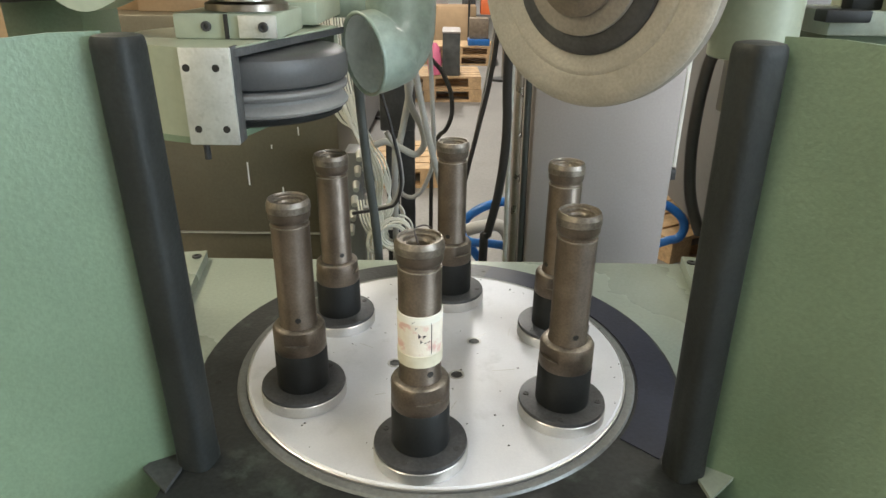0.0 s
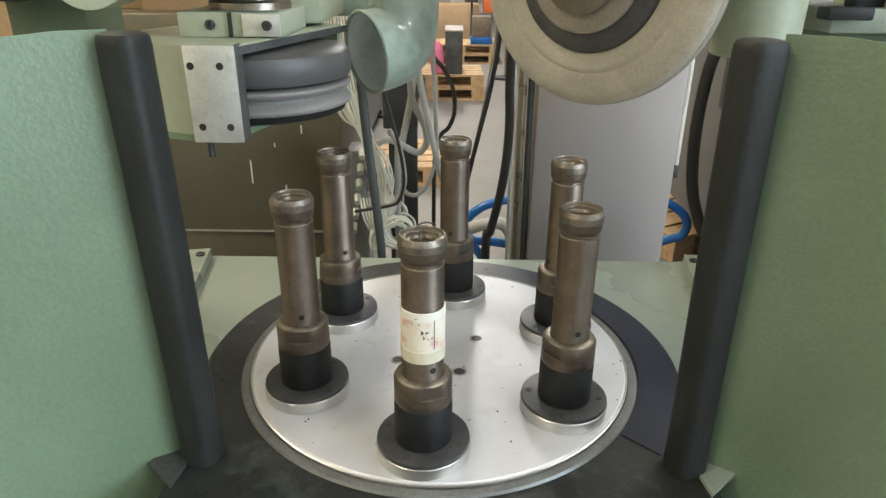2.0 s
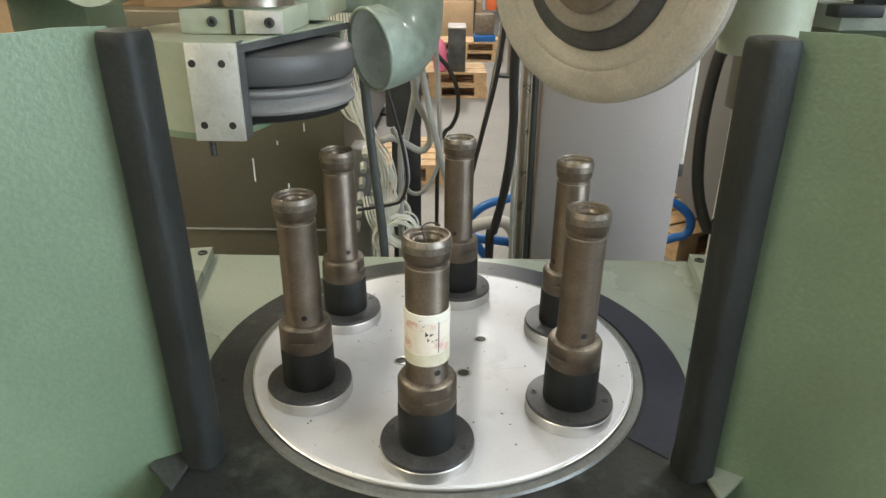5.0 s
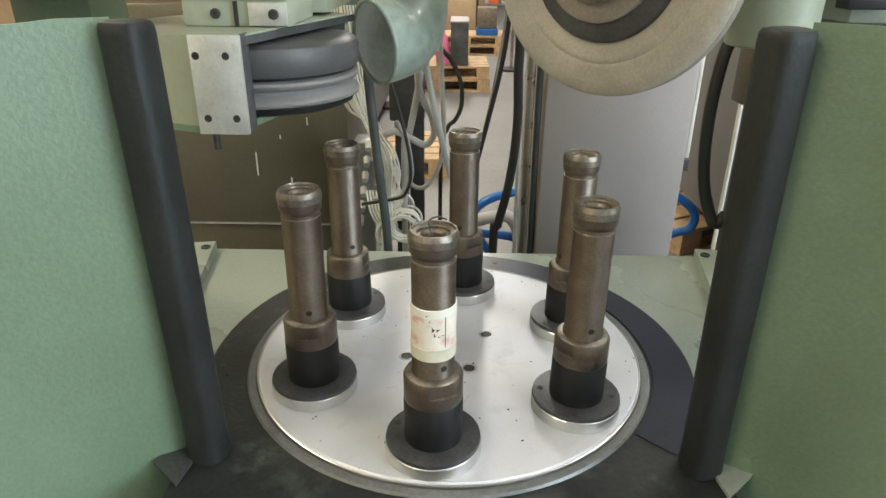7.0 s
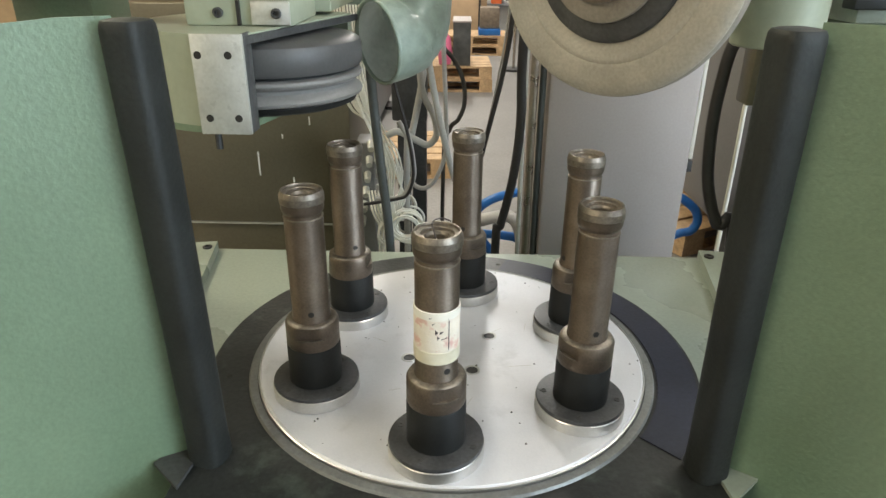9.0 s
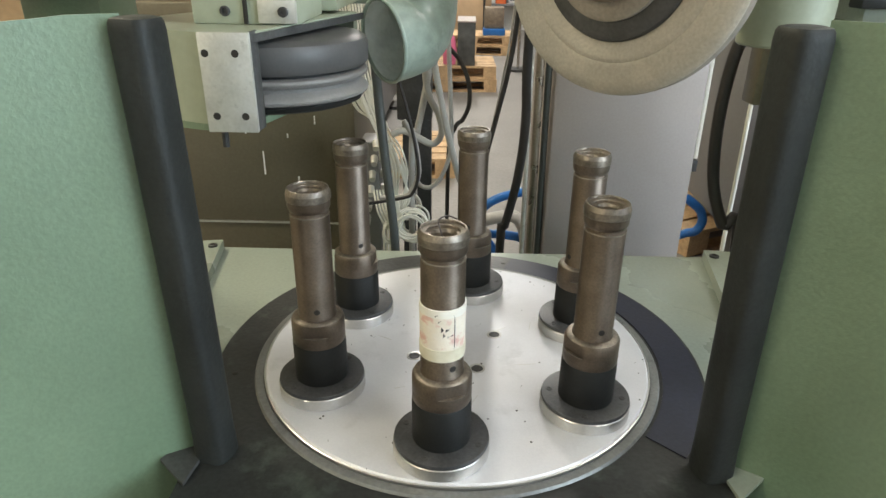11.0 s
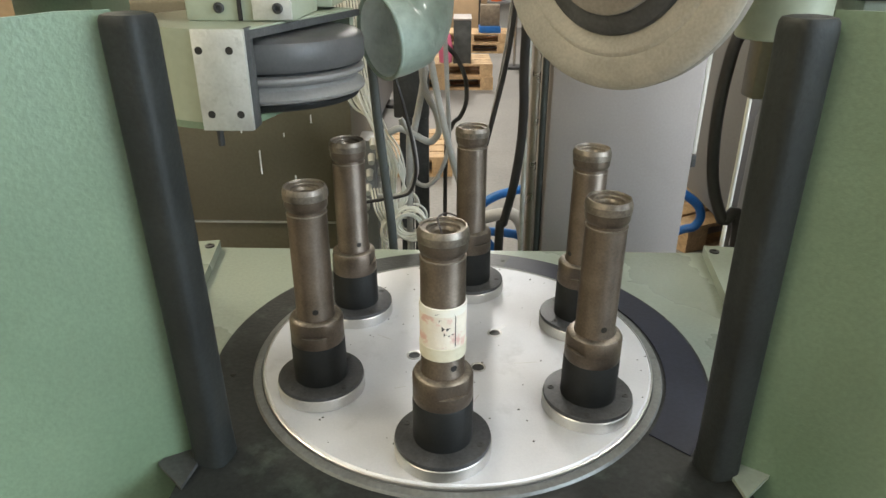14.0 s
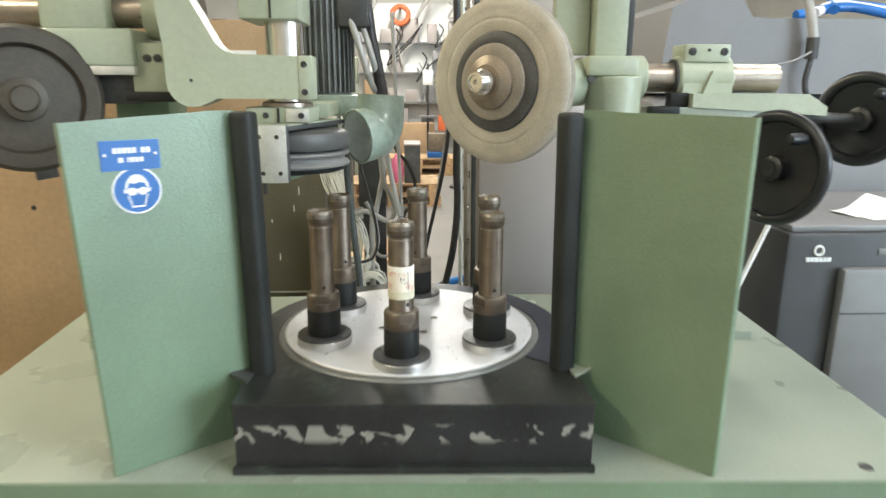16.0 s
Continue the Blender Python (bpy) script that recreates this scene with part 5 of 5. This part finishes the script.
part("line", tube(B(), [(1.86, 2.74, 2.05), (1.92, 2.74, 1.92), (1.96, 2.735, 1.80), (1.98, 2.735, 1.72)], 0.022, 12), CONDUIT, hp)
part("coupling", rod(B(), (1.98, 2.735, 1.72), (1.98, 2.735, 1.62), 0.03, 16), DARKMETAL, hp)
part("bar", tube(B(), [(1.98, 2.715, 1.66), (1.85, 2.70, 1.60), (1.70, 2.72, 1.58)], 0.005, 8), MIDGREY, hp)
part("elbow", tube(B(), [(1.98, 2.735, 1.62), (1.97, 2.74, 1.50), (2.02, 2.76, 1.40)], 0.014, 10), DARKMETAL, hp)
for k, (m_, z) in enumerate(((BLUEHOSE, 1.845), (WHITE, 1.86), (BLUEHOSE, 1.875))):
    fl = thing("folded_film", (2.4, 3.2, z), "crumpled plastic film on top of the machine", "film", "plastic films")
    part("sheet", tube(B(), [(2.0 + 0.1 * k, 2.95, z), (2.3, 3.0 + 0.05 * k, z + 0.05), (2.6, 2.95, z), (3.0, 3.0, z + 0.04)], 0.026, 8), m_, fl, angle=60)

DX = 0.12
dm = thing("dark_machine", (1.75, 2.1, 0), "anthracite tabletop machine cabinet with grey door", "machine")
part("body", box(B(), DX + 1.27, DX + 2.5, 1.75, 2.6, 0.0, 0.96, 0.02), DARKGREY, dm)
part("top_panel", box(B(), DX + 1.29, DX + 2.5, 1.77, 2.58, 0.96, 0.985, 0.006), MIDGREY, dm)
dd = part("door", box(B(), DX + 1.47, DX + 2.3, 1.70, 1.75, 0.10, 0.835, 0.02), MIDGREY, dm, "grey panel door")
part("door_joint", box(B(), DX + 1.475, DX + 2.3, 1.697, 1.702, 0.66, 0.665), DARKGREY, dd)
part("badge", ring_of(B(), (DX + 1.39, 1.746, 0.895), 0.017, 0.005, (0, 1, 0), 24, 8), WHITE, dm)
for k in range(6):
    part("letter_bar", box(B(), DX + 1.345 + k * 0.0165, DX + 1.358 + k * 0.0165, 1.744, 1.75, 0.852, 0.868), WHITE, dm)
part("display", box(B(), DX + 1.62, DX + 1.80, 1.745, 1.752, 0.875, 0.90, 0.002), MIDGREY, dm)
pp = thing("paper_sheets", (1.85, 2.0, 0.985), "loose white paper sheets on the dark machine", "paper")
for k in range(4):
    part("sheet", box(B(), -0.15, 0.15, -0.105, 0.105, 0.001 + 0.004 * k, 0.003 + 0.004 * k, 0, Matrix.Translation((1.90, 1.98, 0.986)) @ pose(0, 0, 0, 4 * k, -3 * k, 12 + 9 * k)), PAPER, pp)
rd = thing("white_stick", (1.0, 1.30, 0.4), "thin white rod leaning beside the bench", "rod")
part("rod", rod(B(), (0.722, 1.42, 0.0), (1.19, 1.42, 1.26), 0.008, 12), WHITE, rd)

# grey box beside the mast, behind the guard
gx = thing("switch_box", (0.62, 1.22, 1.2), "olive grey switch box on a post", "switch box")
part("case", box(B(), 0.560, 0.605, 1.29, 1.345, 1.218, 1.340, 0.004), OLIVE, gx)
part("post", box(B(), 0.606, 0.614, 1.30, 1.345, 0.0, 1.32), MIDGREY, gx)

# left side panel and shelf
pb = thing("plywood_panel", (-1.6, 2.0, 0), "varnished plywood panel standing beside the bench", "panel")
part("panel", box(B(), -2.6, -0.99, 1.62, 1.66, 0.0, 1.42, 0.003), PLY, pb)
for hx, hz in ((-1.22, 1.09), (-1.5, 0.7)):
    part("knot", rod(B(), (hx, 1.6195, hz), (hx, 1.625, hz), 0.008, 10), BORE, pb)
sh_ = thing("tool_wall", (0, 14.2, 0), "cluttered white tool wall at the aisle's end", "shelf")
part("back", box(B(), -1.6, 1.4, 14.3, 14.36, 0.0, 3.2), WHITE, sh_)
random.seed(33)
mats = [ORANGE, DARKMETAL, MIDGREY, CARD, BLUEHOSE, STEELGREY, DARKGREY, WHITE]
for r_ in range(4):
    part("shelf_board", box(B(), -1.6, 1.4, 13.9, 14.3, 0.5 + r_ * 0.62, 0.53 + r_ * 0.62), MIDGREY, sh_)
for r_ in range(4):
    x = -1.5
    while x < 1.2:
        w, h = random.uniform(0.12, 0.4), random.uniform(0.15, 0.5)
        z = 0.531 + r_ * 0.62
        it = thing("storage_box", (x + w / 2, 14.1, z), "small workshop storage box on the shelf", "box", "storage boxes")
        part("case", box(B(), x, x + w, 13.95, 14.25, z, z + h, 0.01), random.choice(mats), it)
        x += w + random.uniform(0.02, 0.3)

# machines along the aisle
for i, (ax, ay, w, d, h, m_) in enumerate(((-1.9, 5.6, 1.2, 1.5, 1.5, MIDGREY), (-1.7, 9.0, 1.0, 1.6, 1.9, LIGHTGREEN), (1.3, 6.6, 1.3, 1.6, 1.7, STEELGREY), (1.2, 10.0, 1.0, 1.8, 1.6, MIDGREY))):
    am = thing("aisle_machine", (ax + w / 2, ay + d / 2, 0), "workshop machine standing along the aisle", "machine", "aisle machines")
    part("plinth", box(B(), ax + 0.05, ax + w - 0.05, ay + 0.05, ay + d - 0.05, 0, 0.1), DARKMETAL, am)
    part("body", box(B(), ax, ax + w, ay, ay + d, 0.1, h * 0.6, 0.03), m_, am)
    part("upper_body", box(B(), ax + 0.1, ax + w - 0.15, ay + 0.2, ay + d, h * 0.6, h, 0.03), m_, am)
    door = part("door", box(B(), ax + 0.1, ax + w - 0.1, ay - 0.02, ay, 0.2, h * 0.5, 0.01), DARKGREY if i % 2 else MIDGREY, am)
    part("handle", rod(B(), (ax + 0.2, ay - 0.05, h * 0.35), (ax + 0.2, ay - 0.05, h * 0.45), 0.012, 10), STEEL, door)

# things on the far tool wall
reel = thing("cable_reel", (-0.18, 13.87, 2.70), "orange cable reel hanging on the tool wall", "cable reel")
part("coil", ring_of(B(), (-0.18, 13.86, 2.92), 0.17, 0.05, (0, -1, 0), 32, 10), ORANGE, reel)
part("hook", rod(B(), (-0.18, 14.3, 3.08), (-0.18, 13.82, 3.08), 0.02, 10), DARKMETAL, reel)
random.seed(44)
for k in range(12):
    x, z = random.uniform(-1.2, 1.2), random.uniform(1.0, 2.9)
    h = random.uniform(0.3, 0.8)
    hose = thing("hanging_hose", (x, 13.85, z), "dark hose hanging in front of the tool wall", "hose", "hanging hoses")
    part("hose", tube(B(), [(x, 13.98, z + h), (x + 0.08, 13.84, z + h * 0.7), (x + random.uniform(-0.3, 0.3), 13.82, z), (x + random.uniform(0.1, 0.5), 13.84, z + h * 0.5), (x + 0.5, 13.98, z + h)], random.uniform(0.012, 0.03), 8), random.choice([CABLEBLACK, DARKMETAL, CONDUIT, MIDGREY]), hose)
for k in range(5):
    x = (-1.0, -0.65, 0.35, 0.75, 0.95)[k]
    y = (9.0, 6.8, 12.2, 9.2, 6.0)[k]
    st_ = thing("floor_stand", (x, y, 0), "slim workshop stand with tools along the aisle", "stand", "floor stands")
    part("pole", rod(B(), (x, y, 0.0), (x, y, 1.9), 0.02, 12), (DARKMETAL, STEEL)[k % 2], st_)
    part("foot", rod(B(), (x, y, 0.0), (x, y, 0.03), 0.16, 20), DARKMETAL, st_)
    part("tool_head", box(B(), x - 0.1, x + 0.1, y - 0.08, y + 0.08, 1.5, 1.78, 0.02), (MIDGREY, LIGHTGREEN, WHITE, ORANGE, DARKGREY)[k], st_)
    part("tray", box(B(), x - 0.16, x + 0.16, y - 0.14, y + 0.14, 0.9, 0.94, 0.008), MIDGREY, st_)

gc = thing("grey_cylinder", (0.98, 1.95, 0), "pale grey cylinder standing behind the bench", "cylinder")
part("shell", lathe(B(), [(0, 0.0), (0.09, 0.0), (0.095, 0.02), (0.095, 1.02), (0.07, 1.10), (0.03, 1.13), (0, 1.13)], 36, Matrix.Translation((0.98, 1.95, 0))), MACHGREY, gc)
part("strap", lathe(B(), [(0.0955, 0.6), (0.098, 0.6), (0.098, 0.64), (0.0955, 0.64)], 36, Matrix.Translation((0.98, 1.95, 0))), WHITE, gc)
